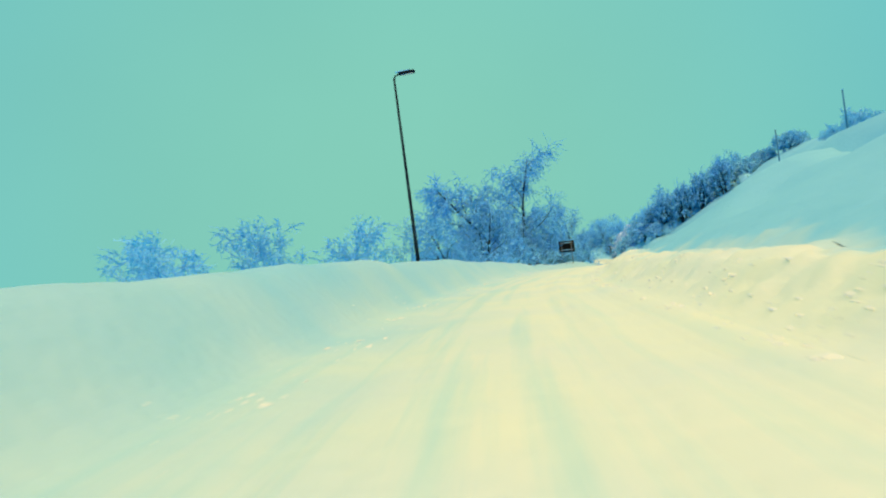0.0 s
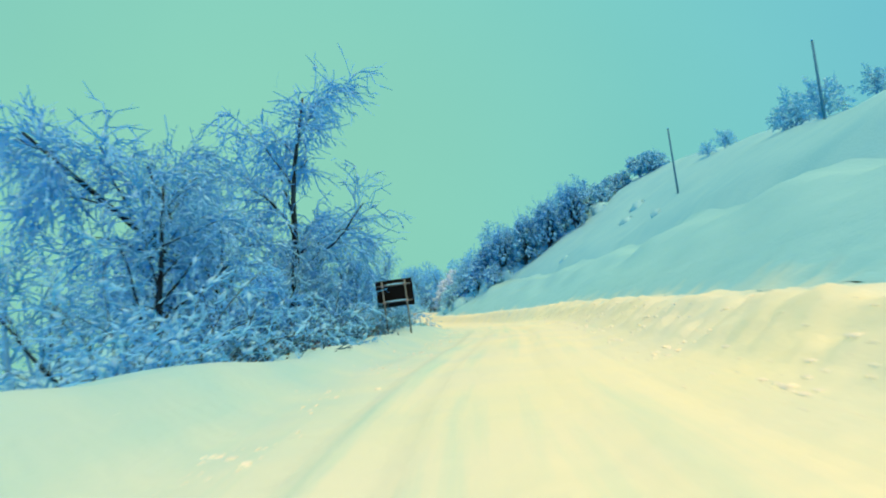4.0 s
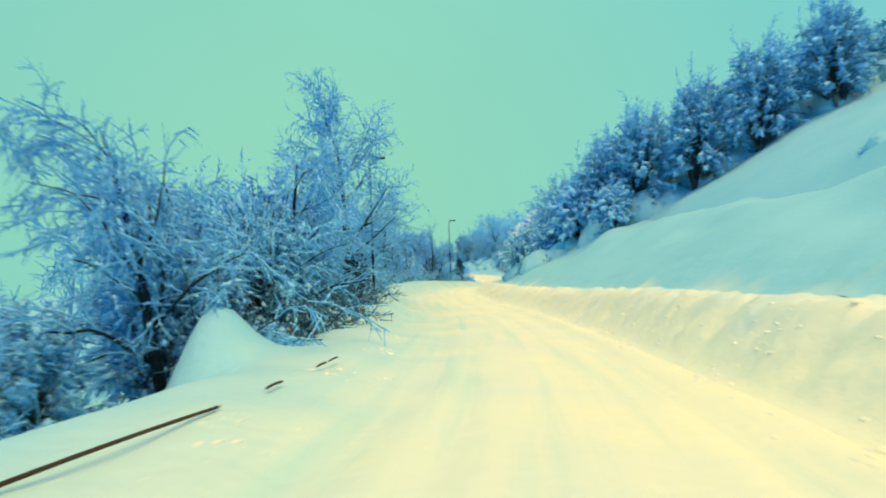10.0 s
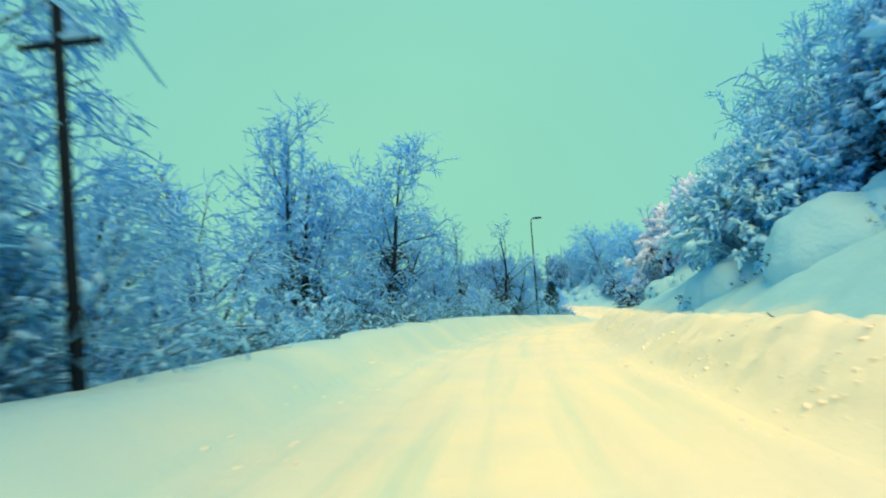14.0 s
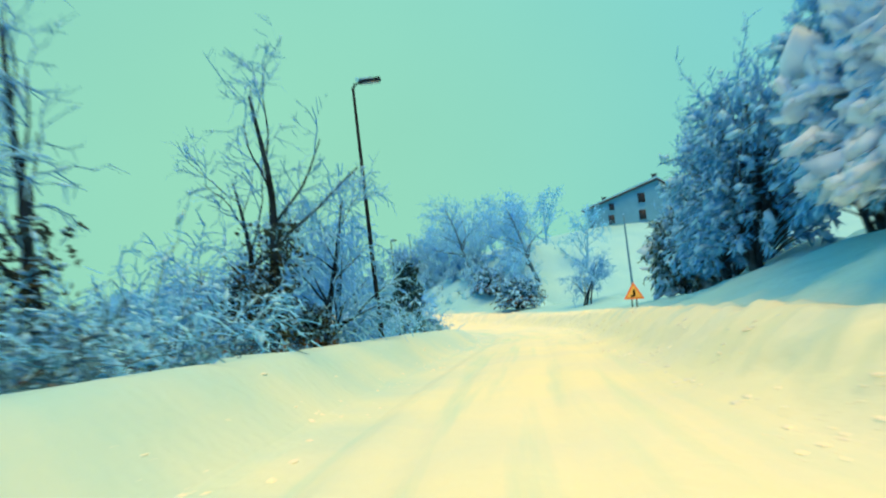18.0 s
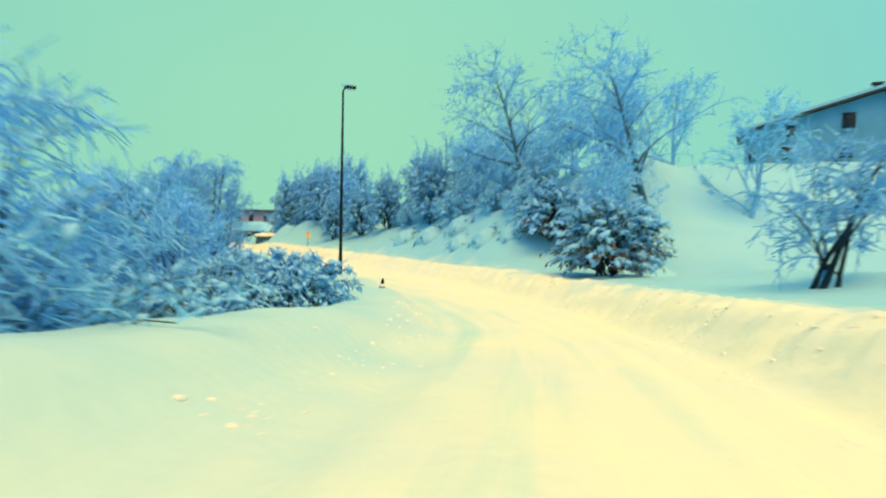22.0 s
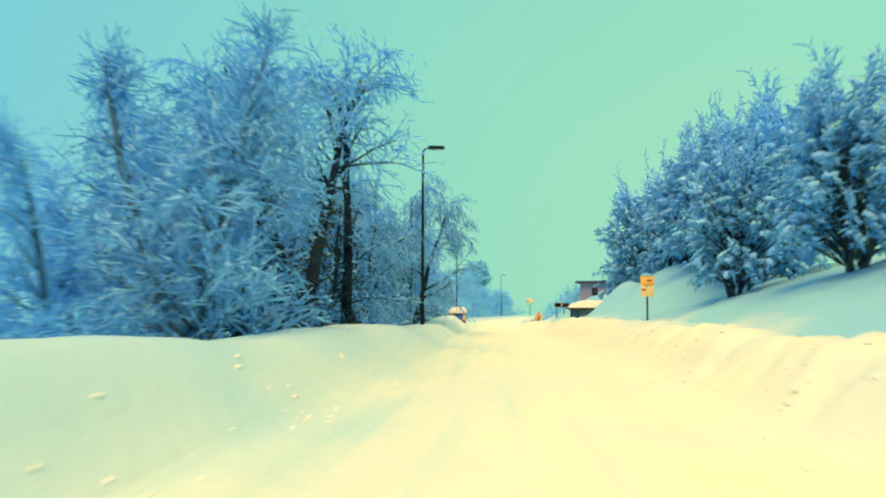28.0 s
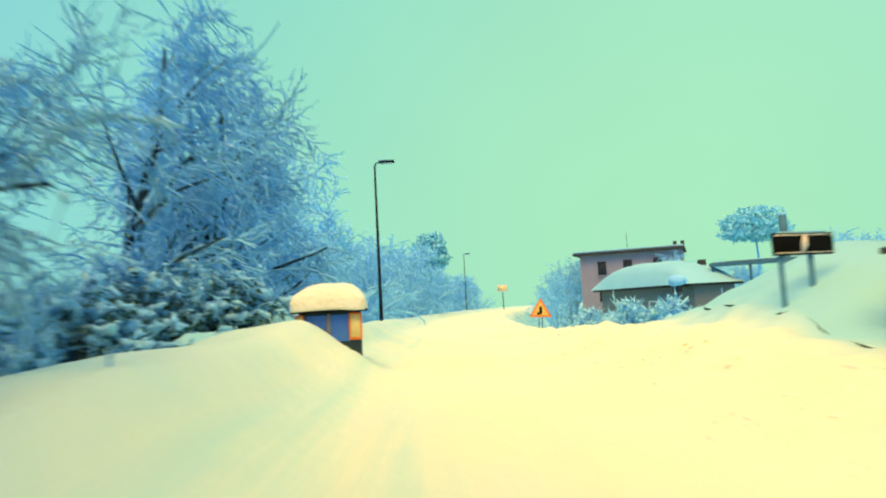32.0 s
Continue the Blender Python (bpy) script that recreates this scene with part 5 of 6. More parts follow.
def warning_triangle(s, l, base, side_len, label, post=0.35, buried=0.5):
    m = Matrix.Translation(pos(s, l, base)) @ pose(0, 0, 0, -4, 3, heading(s) - 6)
    t = thing("warning_sign", m, label, "road sign")
    hgt = side_len * 0.866

    def tri(g, k, y0, y1, lift=0.0):
        c = post + hgt / 3
        pts = [(-side_len / 2 * k, c - hgt / 3 * k + lift), (side_len / 2 * k, c - hgt / 3 * k + lift), (0, c + hgt * 2 / 3 * k + lift)]
        vs = [(x, y, z) for y in (y0, y1) for x, z in pts]
        g.add(vs, [(0, 1, 2), (5, 4, 3), (0, 3, 4, 1), (1, 4, 5, 2), (2, 5, 3, 0)])

    g = Geo()
    tri(g, 1.0, -0.02, 0.02)
    part("border", g, ORANGE, t, smooth=False)
    g = Geo()
    tri(g, 0.72, -0.028, -0.021)
    part("face", g, AMBER, t, "amber reflective face", False)
    g = Geo()
    g.box(-0.05 * side_len, -0.036, post + hgt * 0.16, 0.07 * side_len, -0.030, post + hgt * 0.55, 0.004)
    g.box(-0.15 * side_len, -0.036, post + hgt * 0.12, 0.0, -0.030, post + hgt * 0.24, 0.004)
    part("symbol", g, BLACK, t, "plain dark symbol")
    for x in (-0.10, 0.10):
        g = Geo()
        g.tube([(x, 0.03, -buried), (x, 0.03, post + hgt * 0.5)], [0.025, 0.025], 6)
        part("post", g, POLE, t)


warning_triangle(178.0, 4.8, 0.15, 0.86, "orange triangular roadworks sign on a short post in the snow bank")
warning_triangle(306.0, 6.0, 1.55, 1.45, "large orange warning sign beside the far road", 0.5, 2.4)


def plate_sign():
    m = Matrix.Translation(pos(248.0, 4.75, -0.1)) @ pose(0, 0, 0, 0, 1, heading(248) - 5)
    p = thing("marker_sign", m, "small cream marker sign with stacked plates on a thin post", "road sign")
    g = Geo()
    g.tube([(0, 0.02, -0.5), (0, 0.02, 1.55)], [0.028, 0.028], 7)
    part("post", g, POLE, p)
    for z0, z1, mat, name in ((1.20, 1.52, AMBER, "upper_plate"), (0.88, 1.18, CREAM, "lower_plate")):
        g = Geo()
        g.box(-0.20, -0.02, z0, 0.20, 0.0, z1, 0.006)
        part(name, g, mat, p)
    for x0, z0, x1, z1, mat in ((-0.02, 1.34, 0.12, 1.40, RED), (-0.18, 1.06, -0.04, 1.12, RED), (-0.10, 1.245, 0.16, 1.275, ORANGE)):
        g = Geo()
        g.box(x0, -0.028, z0, x1, -0.022, z1)
        part("mark", g, mat, p)
    g = Geo()
    g.blob((0, -0.01, 1.54), 0.18, 0.05, 0.05, random.Random(3), 0.2)
    part("snow_cap", g, LUMP, p)


plate_sign()


def direction_board():
    m = Matrix.Translation((-47.45, 221.63, -15.29)) @ pose(0, 0, 0, 0, 0, 58)
    b = thing("direction_board", m, "dark narrow road board on two posts, its face patched with snow", "road sign")
    g = Geo()
    g.box(-0.52, -0.03, 1.29, 0.52, 0.01, 1.60, 0.01)
    part("panel", g, BLACK, b)
    for x0, x1, z0, z1 in ((-0.50, 0.50, 1.560, 1.575), (-0.50, 0.50, 1.318, 1.33)):
        g = Geo()
        g.box(x0, -0.036, z0, x1, -0.031, z1)
        part("border_line", g, WHITE, b)
    g = Geo()
    g.slab(Vector((-0.02, -0.04, 1.45)), Vector((0.2, 0, 1)), 0.13, 0.08, 0.03, random.Random(8))
    part("stuck_snow", g, WHITE, b, "splash of snow on the panel")
    g = Geo()
    g.slab(Vector((0, -0.01, 1.605)), Vector((1, 0, 0)), 0.46, 0.035, 0.025, random.Random(9))
    part("snow_cap", g, LUMP, b)
    for x in (-0.36, 0.16):
        g = Geo()
        g.tube([(x, 0.04, -0.8), (x, 0.04, 1.6)], [0.04, 0.04], 8)
        part("post", g, HILL_WOOD, b)


direction_board()


def traffic_cone(s, l):
    m = Matrix.Translation(pos(s, l, -0.20)) @ pose(0, 0, 0, 2, 5, 20)
    c = thing("traffic_cone", m, "dark traffic cone with a pale band on the snow bank", "traffic cone")
    g = Geo()
    g.box(-0.16, -0.16, 0, 0.16, 0.16, 0.04, 0.012)
    part("foot", g, BLACK, c)
    g = Geo()
    g.tube([(0, 0, 0.03), (0, 0, 0.30)], [0.14, 0.085], 14)
    g.tube([(0, 0, 0.39), (0, 0, 0.55), (0, 0, 0.56)], [0.062, 0.028, 0.02], 14)
    part("cone_body", g, BLACK, c)
    g = Geo()
    g.tube([(0, 0, 0.30), (0, 0, 0.39)], [0.087, 0.064], 14, False)
    part("band", g, WHITE, c, "pale reflective band")


traffic_cone(203.7, -3.1)


def roadside_cabinet():
    """Two squat blue-fronted boxes between bright end posts, under one thick cap of snow."""
    m = Matrix.Translation(pos(274.2, -1.85, 0)) @ pose(0, 0, 0, 0, 0, heading(274.2) + 4)
    m.translation.z = -15.01
    c = thing("roadside_cabinet", m, "low blue roadside cabinet with bright posts under a thick snow cap", "cabinet")
    g = Geo()
    g.box(-0.52, -0.20, -0.5, 0.52, 0.30, 0.56, 0.015)
    part("body", g, WOOD, c)
    for x0, x1 in ((-0.40, -0.06), (0.02, 0.34)):
        g = Geo()
        g.box(x0, -0.225, 0.06, x1, -0.203, 0.52, 0.006)
        part("panel", g, BLUE, c, "blue front panel")
    g = Geo()
    g.box(-0.05, -0.235, -0.1, 0.015, -0.203, 0.54, 0.006)
    part("mullion", g, STEEL, c)
    for x, w, z, mat in ((-0.50, 0.07, 0.30, ORANGE), (0.44, 0.11, 0.08, ORANGE)):
        g = Geo()
        g.box(x - w, -0.27, z, x + w, -0.205, 0.54, 0.012)
        post = part("end_post", g, mat, c, "bright reflective end post")
        g = Geo()
        g.box(x - w * 0.75, -0.277, z + 0.04, x + w * 0.75, -0.272, 0.51)
        part("reflector", g, CREAM, post, "bright cream reflector")
    g = Geo()
    g.box(-0.64, -0.34, 0.56, 0.64, 0.42, 0.60, 0.01)
    part("roof", g, POLE, c)
    m2 = bmesh.new()
    bmesh.ops.create_cube(m2, size=1)
    bmesh.ops.subdivide_edges(m2, edges=m2.edges[:], cuts=7, use_grid_fill=True)
    for v in m2.verts:
        x, y, z = v.co
        r = 1 - 0.20 * max(0, z + 0.1) * (1 + z)
        k = 1 - 0.55 * ((2 * x) ** 4 + (2 * y) ** 4) * (z + 0.5) * 0.45
        n = noise.noise(Vector((x * 3, y * 3, z * 3)))
        v.co = Vector((x * 1.26 * r * (1 + 0.05 * n), y * 0.82 * r, 0.60 + (z + 0.5) * 0.46 * k + 0.03 * n))
    me = bpy.data.meshes.new("snow_cap")
    bmesh.ops.recalc_face_normals(m2, faces=m2.faces[:])
    m2.to_mesh(me)
    m2.free()
    me.materials.append(BANK_SNOW)
    me.polygons.foreach_set("use_smooth", [True] * len(me.polygons))
    part("snow_cap", me, None, c, "thick rounded cap of snow")


roadside_cabinet()


def guard_rail():
    """Crash barrier almost buried in the bank: only stretches of its upper edge show."""
    r = thing("guard_rail", Matrix.Identity(4), "rusty crash barrier nearly buried in the snow bank", "guard rail")
    for s0, s1, lift in ((84.2, 87.3, 0.03), (88.5, 89.0, 0.012), (90.5, 91.0, 0.01), (91.2, 91.7, 0.01)):
        g = Geo()
        ss = np.linspace(s0, s1, 12)
        c, n = centre(ss), side(ss)
        pts = [(c[i][0] - 2.74 * n[i][0], c[i][1] - 2.74 * n[i][1], c[i][2] + 0.29 + lift * math.sin(3.1416 * (0.08 + 0.84 * i / 11))) for i in range(12)]
        g.tube(pts, [0.015] * 12, 6)
        part("rail_edge", g, RAIL, r)


guard_rail()


# ---------- shelter, houses and sheds ----------
# farmhouse plaster, blued by haze that is painted into the wall colour
PLASTER = material("haze_blue_plaster", (0.16, 0.42, 0.60), 0.9, (0.13, 0.36, 0.53), 0.8, 12.0, 0.4)
PINK = material("pink_plaster", (0.36, 0.31, 0.37), 0.9, (0.31, 0.28, 0.35), 0.7, 12.0, 0.4)
SHED_WALL = material("ochre_plaster", (0.22, 0.24, 0.24), 0.9, (0.19, 0.21, 0.22), 0.7, 12.0, 0.4)
SHUTTER = material("dark_window", (0.03, 0.035, 0.045), 0.3, (0.05, 0.055, 0.06), 3.0, 30.0, 0.1)
EAVES = material("dark_eaves", (0.05, 0.05, 0.055), 0.8, (0.08, 0.075, 0.07), 2.0, 30.0, 0.3)
PAINT = material("blue_grey_paint", (0.07, 0.19, 0.28), 0.5, (0.05, 0.14, 0.22), 3.0, 30.0, 0.2)
POSTER = material("pale_poster", (0.42, 0.62, 0.78), 0.4, (0.36, 0.55, 0.72), 2.0, 30.0, 0.1)
BROWN = material("brown_board", (0.30, 0.22, 0.16), 0.75, (0.22, 0.16, 0.12), 2.0, 40.0, 0.4)
GLASS = material("frosted_pane", (0.22, 0.42, 0.55), 0.15, (0.17, 0.36, 0.50), 2.0, 30.0, 0.05)


def bus_shelter():
    m = Matrix.Translation(pos(268.6, 5.3, 0)) @ pose(0, 0, 0, 0, 0, heading(268.6) - 6)
    m.translation.z = -15.45
    b = thing("bus_shelter", m, "small bus shelter with a flat roof under deep snow", "shelter")
    for x in (0.0, 0.42, 1.22):
        g = Geo()
        g.box(x - 0.045, -0.045, -0.6, x + 0.045, 0.045, 1.28, 0.008)
        part("post", g, PAINT, b)
    for x in (0.0, 1.22):
        g = Geo()
        g.box(x - 0.03, 1.3, -0.6, x + 0.03, 1.36, 1.28, 0.008)
        part("post", g, PAINT, b)
    g = Geo()
    g.box(0.04, -0.012, 0.12, 0.38, 0.012, 1.16)
    part("side_pane", g, GLASS, b, "frosted side pane")
    g = Geo()
    g.box(0.46, -0.015, 0.10, 1.18, 0.015, 1.20)
    poster = part("poster_panel", g, POSTER, b, "pale poster panel")
    g = Geo()
    g.slab(Vector((0.84, -0.018, 0.44)), Vector((1, 0, 0.3)), 0.17, 0.02, 0.10, random.Random(4))
    part("picture", g, BLACK, poster, "dark plain shape on the poster")
    g = Geo()
    g.box(0.0, -0.035, 1.19, 1.26, 0.035, 1.27, 0.01)
    part("top_rail", g, PAINT, b)
    g = Geo()
    g.box(0.50, -0.022, 0.98, 1.14, -0.017, 1.10)
    part("heading_bar", g, STEEL, poster)
    g = Geo()
    g.box(1.26, -0.03, -0.6, 1.98, 0.03, 1.26, 0.01)
    part("end_board", g, BROWN, b, "brown board wall")
    g = Geo()
    g.box(0.0, 1.31, 0.0, 1.98, 1.35, 1.26)
    part("back_pane", g, GLASS, b)
    for k in range(9):
        g = Geo()
        g.box(-0.12 + k * 0.25, -0.55, 1.28, 0.11 + k * 0.25, 1.5, 1.34, 0.01)
        part("roof_slat", g, EAVES, b)
    g = Geo()
    g.box(-0.30, -0.66, 1.34, 2.20, 1.60, 1.42, 0.02)
    part("roof", g, EAVES, b)
    g = Geo()
    rng = random.Random(6)
    vs, fs = [], []
    nx, ny = 26, 20
    for i in range(nx + 1):
        for j in range(ny + 1):
            u, v = i / nx, j / ny
            e = min(1, 8 * min(u, 1 - u), 8 * min(v, 1 - v)) ** 0.45
            vs.append((-0.20 + 2.40 * u, -0.64 + 2.24 * v, 1.40 + e * (0.46 + 0.10 * noise.noise(Vector((u * 5, v * 4, 0)))) * (0.55 + 0.45 * soft(u, 0, 0.45))))
    for i in range(nx):
        for j in range(ny):
            a = i * (ny + 1) + j
            fs.append((a, a + ny + 1, a + ny + 2, a + 1))
    g.add(vs, fs)
    part("roof_snow", g, BANK_SNOW, b, "deep snow on the roof")


bus_shelter()


def window(parent, x, z, w, h, frame_mat, y=-0.02):
    g = Geo()
    g.box(x - w / 2 - 0.08, y - 0.05, z - 0.08, x + w / 2 + 0.08, y + 0.03, z + h + 0.08, 0.015)
    win = part("window", g, frame_mat, parent)
    g = Geo()
    g.box(x - w / 2, y - 0.06, z, x + w / 2, y - 0.052, z + h)
    part("pane", g, SHUTTER, win, "dark window pane")
    g = Geo()
    g.box(x - w / 2 - 0.15, y - 0.16, z - 0.16, x + w / 2 + 0.15, y - 0.05, z - 0.085, 0.01)
    part("sill", g, frame_mat, win)


def prism(g, profile, y0, y1):
    """A solid with the given x, z outline between two y."""
    n = len(profile)
    vs = [(x, y, z) for y in (y0, y1) for x, z in profile]
    g.add(vs, [tuple(range(n)), tuple(reversed(range(n, 2 * n)))] + [(i, i + n, (i + 1) % n + n, (i + 1) % n) for i in range(n)])


def farmhouse():
    """Grey gable front with its ridge off centre, seen over the field."""
    a, b = Vector((7.1, 202.6, -8.6)), Vector((19.0, 199.5, -8.6))
    m = Matrix.Translation(a) @ pose(0, 0, 0, 0, 0, math.degrees(math.atan2(b.y - a.y, b.x - a.x)))
    h = thing("farmhouse", m, "grey three-storey farmhouse with a snowy gable roof above the field", "house")
    w = (b - a).length
    pk = 0.79 * w
    g = Geo()
    prism(g, [(0, -3), (w, -3), (w, 4.9), (pk, 7.35), (0, 4.5)], 0, 6)
    part("wall", g, PLASTER, h, smooth=False)
    for name, p0, p1 in (("roof_slope", (-0.7, 4.32), (pk, 7.42)), ("roof_slope", (pk, 7.42), (w + 0.7, 4.62))):
        g = Geo()
        prism(g, [p0, p1, (p1[0], p1[1] + 0.16), (p0[0], p0[1] + 0.16)], -0.7, 6.6)
        r = part(name, g, EAVES, h, smooth=False)
        g = Geo()
        prism(g, [(p0[0], p0[1] + 0.165), (p1[0], p1[1] + 0.165), (p1[0], p1[1] + 0.42), (p0[0], p0[1] + 0.36)], -0.62, 6.5)
        part("roof_snow", g, SNOW, r, "snow lying on the roof", False)
    for x, z, ww, hh in ((pk - 2.3, 4.6, 0.95, 1.25), (pk - 2.4, 2.3, 0.9, 1.3), (3.4, 4.1, 0.7, 0.9), (3.2, 2.2, 0.8, 1.2), (0.6, 2.0, 0.6, 1.1), (pk - 2.4, 0.1, 0.9, 1.3), (w - 1.6, 2.4, 0.9, 1.3)):
        window(h, x, z, ww, hh, PLASTER)
    g = Geo()
    g.box(w - 2.6, -0.06, -0.6, w - 0.9, 0.02, 1.9, 0.02)
    part("door", g, SHUTTER, h, "dark ground-floor door")
    for x, z, k in ((pk - 0.3, 7.2, 1.0), (2.4, 5.2, 0.8), (pk - 3.6, 6.3, 0.55)):
        g = Geo()
        g.box(x - 0.3 * k, 1.2, z, x + 0.3 * k, 1.2 + 0.6 * k, z + 1.0 * k, 0.03)
        g.box(x - 0.42 * k, 1.1, z + 1.0 * k, x + 0.42 * k, 1.3 + 0.6 * k, z + 1.12 * k, 0.02)
        part("chimney", g, EAVES, h)


farmhouse()


def town_house():
    a, b = Vector((-82.6, 278.0, -16.0)), Vector((-72.3, 281.7, -16.0))
    m = Matrix.Translation(a) @ pose(0, 0, 0, 0, 0, math.degrees(math.atan2(b.y - a.y, b.x - a.x)))
    h = thing("town_house", m, "pink two-storey house with a flat projecting roof", "house")
    w = (b - a).length
    g = Geo()
    g.box(0, 0, -1, w, 8, 6.3, 0.02)
    part("wall", g, PINK, h)
    g = Geo()
    g.box(-0.7, -0.7, 6.3, w + 0.3, 8.4, 6.55, 0.03)
    r = part("roof", g, EAVES, h)
    g = Geo()
    g.box(-0.6, -0.6, 6.555, w + 0.2, 8.3, 6.75, 0.06)
    part("roof_snow", g, SNOW, r, "snow on the flat roof")
    for x in (2.4, 5.2, 8.4):
        window(h, x, 4.0, 0.95, 1.5, PINK)
        window(h, x, 1.0, 0.95, 1.5, PINK)
    g = Geo()
    g.box(8.2, -0.9, 3.6, w + 0.9, 0.0, 3.75, 0.02)
    g.box(w + 0.85, -0.9, 3.75, w + 0.9, 0.0, 4.6)
    g.box(8.2, -0.9, 4.5, w + 0.9, -0.85, 4.6)
    part("balcony", g, EAVES, h)
    g = Geo()
    g.tube([(5.0, 3, 6.6), (5.0, 3, 8.8)], [0.03, 0.02], 6)
    g.tube([(4.8, 3, 8.3), (5.2, 3, 8.3)], [0.015, 0.015], 5)
    part("aerial", g, POLE, h)
    for x in (10.2, 11.0):
        g = Geo()
        g.box(x - 0.2, 2, 6.6, x + 0.2, 2.4, 7.3, 0.02)
        part("chimney", g, EAVES, h)


town_house()


def shed():
    """Low ochre building under a rounded load of snow."""
    a, b = Vector((-71.0, 260.0, -16.2)), Vector((-60.4, 253.0, -16.2))
    m = Matrix.Translation(a) @ pose(0, 0, 0, 0, 0, math.degrees(math.atan2(b.y - a.y, b.x - a.x)))
    h = thing("low_shed", m, "low ochre shed under a domed load of snow", "shed")
    w = (b - a).length
    g = Geo()
    g.box(0.5, 0, -1, w - 0.4, 3.0, 2.15, 0.02)
    part("wall", g, SHED_WALL, h)
    g = Geo()
    g.box(0, -0.5, 2.15, w, 3.4, 2.3, 0.03)
    r = part("roof", g, EAVES, h)
    g, vs, fs = Geo(), [], []
    for i in range(31):
        for j in range(17):
            u, v = i / 30, j / 16
            e = (1 - abs(2 * u - 0.95) ** 2.6) * (1 - abs(2 * v - 1) ** 4)
            vs.append((-0.15 + (w + 0.3) * u, -0.6 + 4.1 * v, 2.3 + 1.75 * max(0, e) ** 0.7 * (1 + 0.06 * noise.noise(Vector((u * 6, v * 4, 2))))))
    for i in range(30):
        for j in range(16):
            q = i * 17 + j
            fs.append((q, q + 17, q + 18, q + 1))
    g.add(vs, fs)
    part("roof_snow", g, SNOW, r, "domed load of snow")
    g = Geo()
    g.box(w - 2.6, 2.0, 2.4, w - 2.2, 2.4, 3.9, 0.02)
    part("chimney", g, EAVES, h)
    g = Geo()
    g.box(w - 3.2, -0.06, -0.6, w - 2.0, 0.0, 1.5, 0.02)
    part("door", g, SHUTTER, h)


shed()


def garden_lantern():
    g0 = thing("garden_lantern", Matrix.Translation((-61.5, 252.4, -15.1)), "garden lantern with a round cap of snow beside the shed", "lantern")
    g = Geo()
    g.tube([(0, 0, -2.2), (0, 0, 0.7)], [0.06, 0.05], 8)
    part("post", g, POLE, g0)
    g = Geo()
    g.box(-0.22, -0.22, 0.7, 0.22, 0.22, 1.25, 0.03)
    part("lamp_case", g, SHUTTER, g0)
    g = Geo()
    g.blob((0, 0, 1.42), 0.58, 0.5, 0.38, random.Random(3), 0.12, True)
    part("snow_cap", g, LUMP, g0)


garden_lantern()


def open_shed():
    """Long low roof on posts, beyond the drift."""
    a = Vector((-60.2, 255.0, -16.5))
    b = thing("open_shed", Matrix.Translation(a) @ pose(0, 0, 0, 0, 0, 17), "long low open shed with a dark roof edge under snow", "shed")
    for k in range(8):
        g = Geo()
        g.box(k * 0.86, 0, 3.72, k * 0.86 + 0.85, 3.2, 3.88, 0.02)
        part("roof_panel", g, EAVES, b)
    g = Geo()
    g.box(-0.1, -0.1, 3.60, 7.0, 0.02, 3.86, 0.02)
    part("fascia", g, PAINT, b, "dark blue-grey roof edge")
    g = Geo()
    g.slab(Vector((3.45, 1.6, 3.93)), Vector((1, 0, 0)), 3.4, 1.5, 0.09, random.Random(12), 0.06, True)
    part("roof_snow", g, SNOW, b, "even layer of snow")
    for x in (0.1, 2.3, 4.5, 6.8):
        g = Geo()
        g.box(x - 0.08, 0.05, -1.5, x + 0.08, 0.21, 3.60, 0.015)
        part("post", g, PAINT, b)


open_shed()


def gate_post():
    p = thing("gate_post", Matrix.Translation((-51.4, 237.1, -16.5)), "thick dark post standing behind the snow drift", "post")
    g = Geo()
    g.tube([(0, 0, -1), (0, 0, 2.0), (0, 0, 4.62)], [0.15, 0.14, 0.13], 10)
    part("shaft", g, PAINT, p)
    g = Geo()
    g.blob((0, 0, 4.66), 0.16, 0.16, 0.07, random.Random(2), 0.1)
    part("snow_cap", g, LUMP, p)


gate_post()


def box_sign():
    m = Matrix.Translation(Vector((-109.7, 300.0, -15.9))) @ pose(0, 0, 0, 0, 0, heading(370) - 8)
    b = thing("box_sign", m, "pale box sign on a tall post down the road", "sign")
    g = Geo()
    g.tube([(0, 0.1, -0.5), (0, 0.1, 3.3)], [0.08, 0.07], 8)
    part("post", g, POLE, b)
    g = Geo()
    g.box(-0.85, -0.1, 3.2, 0.85, 0.1, 4.3, 0.03)
    part("sign_box", g, WHITE, b)
    g = Geo()
    g.box(-0.7, -0.11, 3.32, 0.7, -0.102, 4.18)
    part("sign_face", g, CREAM, b, "pale yellow face")


box_sign()


# far mist is painted into the crown colour
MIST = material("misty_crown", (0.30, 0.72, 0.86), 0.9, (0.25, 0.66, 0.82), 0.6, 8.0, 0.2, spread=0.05)


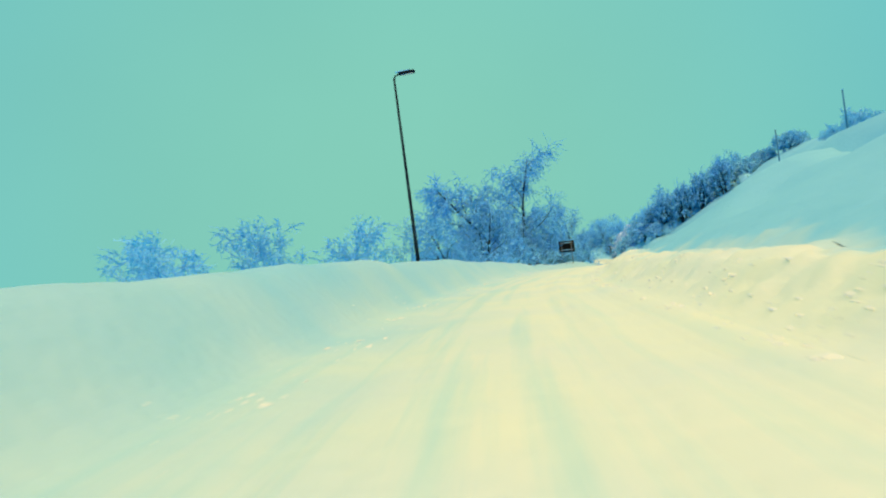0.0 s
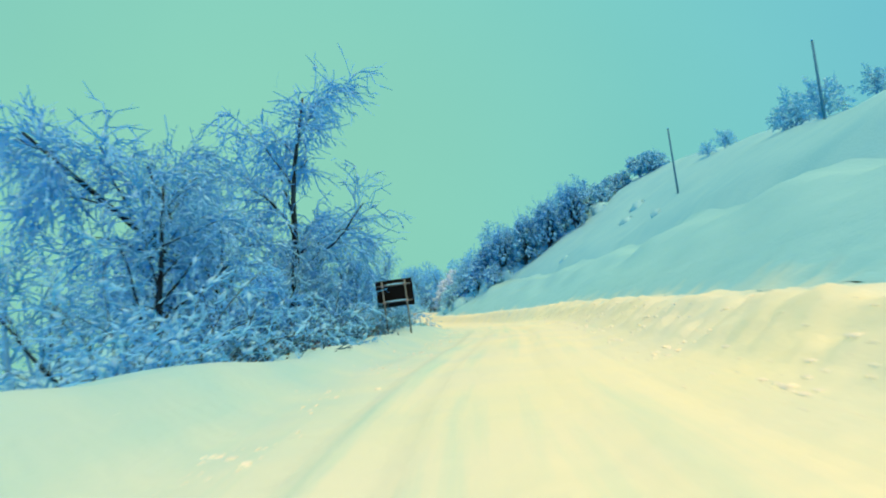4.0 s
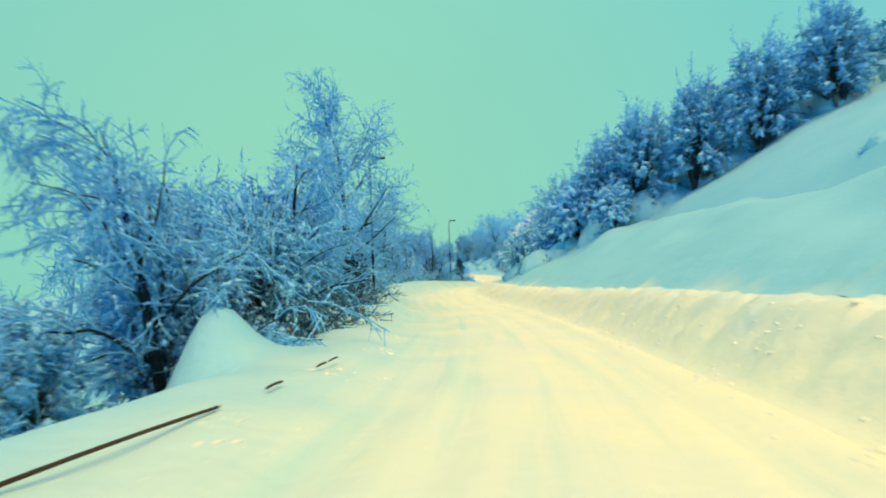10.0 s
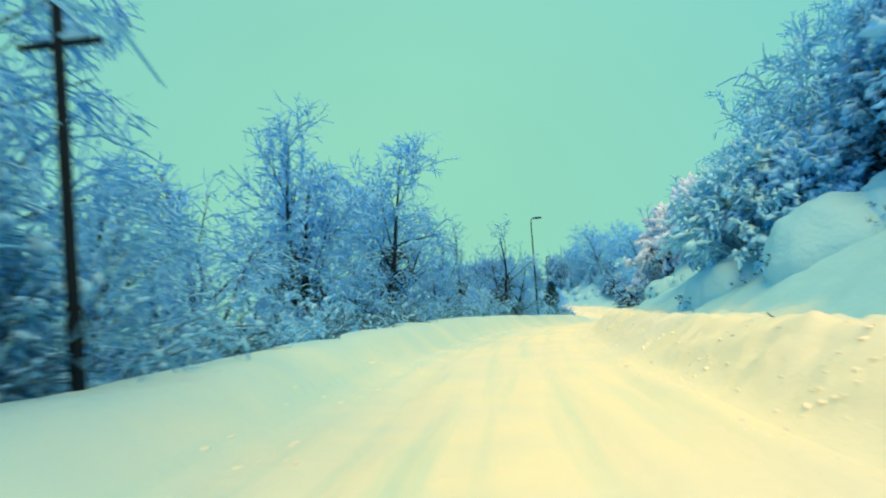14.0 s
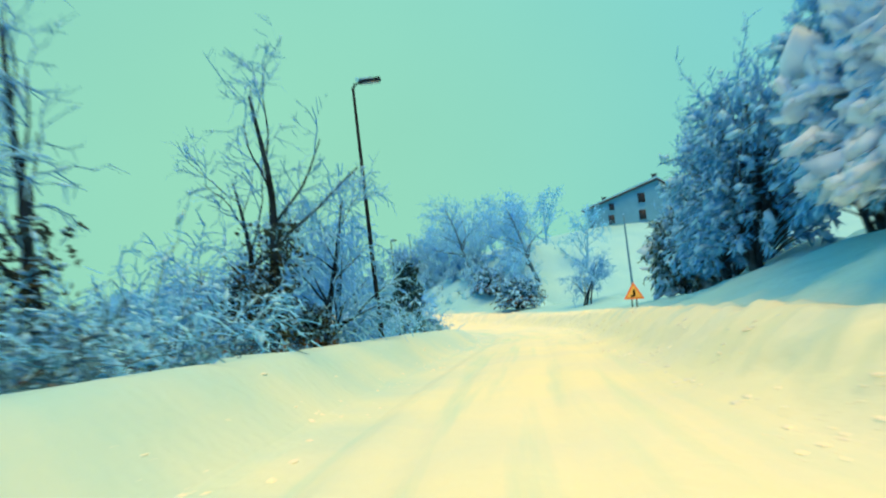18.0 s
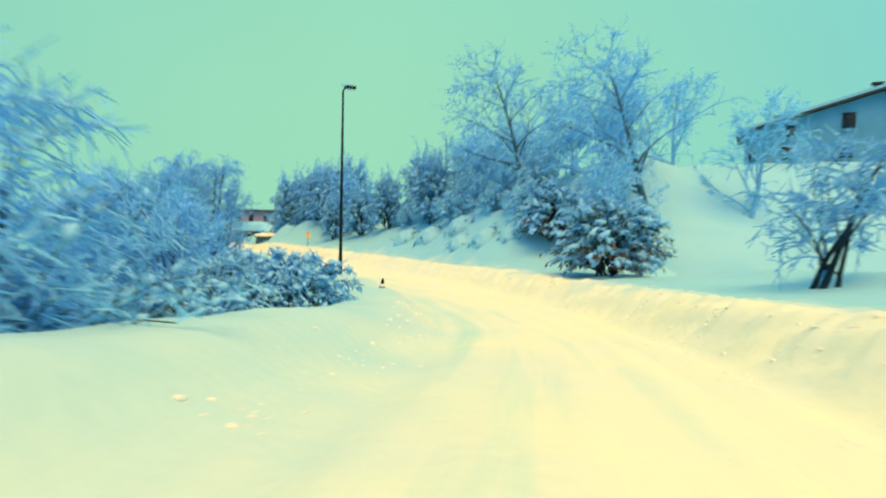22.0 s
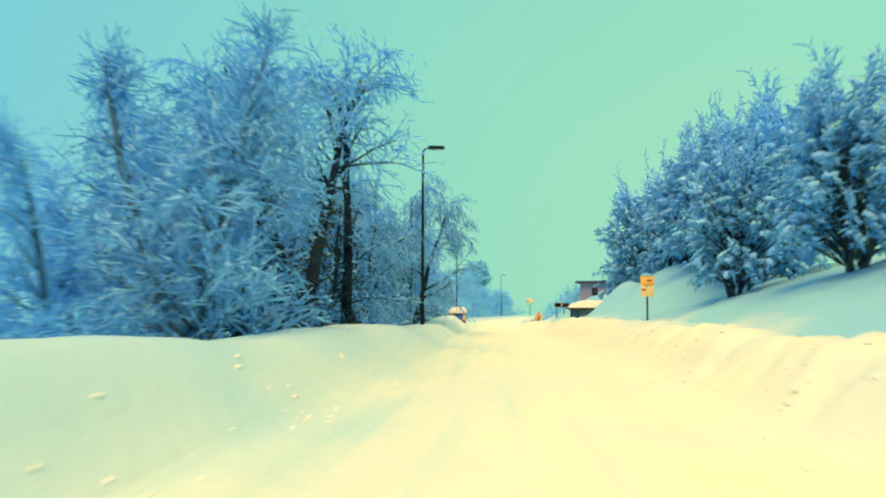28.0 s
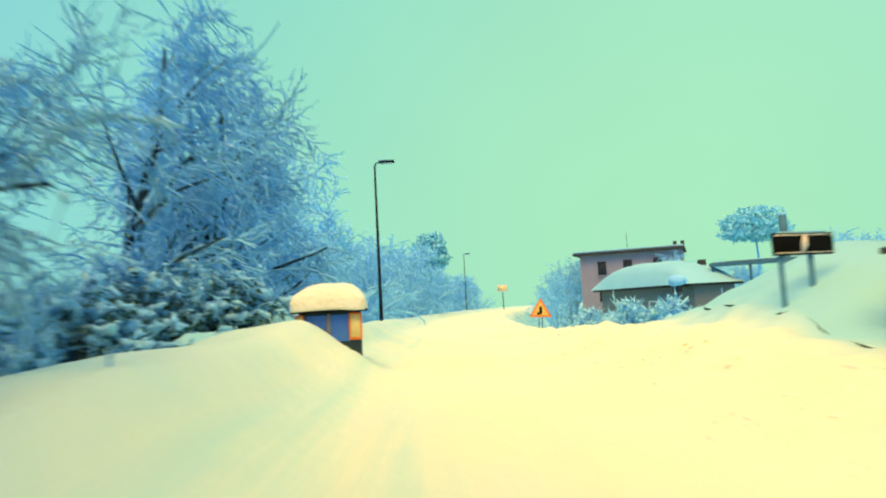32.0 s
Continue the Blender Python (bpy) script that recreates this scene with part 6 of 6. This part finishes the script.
def stone_pine(x, y, base, h, wide, flat, label):
    rng = random.Random(int(h * 10))
    t = thing("stone_pine", Matrix.Translation((x, y, base)), label, "tree", "stone pines")
    g = Geo()
    g.tube([(0, 0, -1), (0.2, 0, h * 0.5), (0, 0, h * 0.9)], [0.2, 0.16, 0.1], 8)
    part("trunk", g, HAZE_FROST, t)
    g = Geo()
    for _ in range(1500):
        d = Vector((rng.gauss(0, 1), rng.gauss(0, 1), rng.gauss(0, 1))).normalized() * rng.random() ** 0.4
        lump = 1 + 0.16 * math.sin(5 * d.x + 1) * math.sin(4 * d.y) + 0.10 * math.sin(9 * d.z + 3 * d.x)
        c = Vector((d.x * wide * lump, d.y * wide * lump, h + d.z * wide * flat * lump * (0.5 if d.z < 0 else 1)))
        for _ in range(3):
            g.leaf(c, Vector((rng.gauss(0, 1), rng.gauss(0, 1), rng.gauss(0.4, 0.8))).normalized() * rng.uniform(0.3, 0.7), 0.16, Vector((rng.gauss(0, 1), rng.gauss(0, 1), rng.gauss(0, 1))).normalized())
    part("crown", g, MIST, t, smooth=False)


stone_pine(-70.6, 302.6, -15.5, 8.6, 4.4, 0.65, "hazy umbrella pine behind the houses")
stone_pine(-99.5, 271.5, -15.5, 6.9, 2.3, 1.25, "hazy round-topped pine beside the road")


def cable(points, sag, label):
    g = Geo()
    a, b = Vector(points[0]), Vector(points[1])
    g.tube([a.lerp(b, i / 16) - Vector((0, 0, sag * 4 * (i / 16) * (1 - i / 16))) for i in range(17)], [0.02] * 17, 5)
    ob = new("overhead_cable", g.mesh("overhead_cable", POLE))
    tagged(ob, label, "cable")


cable(((16.0, 196.0, -1.6), (48.0, 178.0, 7.5)), 0.8, "thin overhead cable from the farmhouse gable")

# loose crumbs of ploughed snow on the banks
crumbs = Geo()
rc = random.Random(77)
for _ in range(9000):
    s = rc.uniform(2, 292)
    s += 1.2 * math.sin(s * 1.7)
    l = rc.choice((rc.gauss(2.75, 0.22), rc.gauss(3.2, 0.3), rc.gauss(2.3, 0.15), rc.gauss(-2.3, 0.3)))
    if l < 0 and s > 240:
        continue
    q = 0.010 + 0.034 * rc.random() ** 3
    p = pos(s, l, 0.05)
    crumbs.blob(p, q * rc.uniform(0.8, 1.6), q * rc.uniform(0.8, 1.6), q * 0.6, rc, 0.35)
tagged(new("snow_crumbs", crumbs.mesh("snow_crumbs", BANK_SNOW, False)), "loose crumbs of ploughed snow along the banks", "snow", kind="stuff")
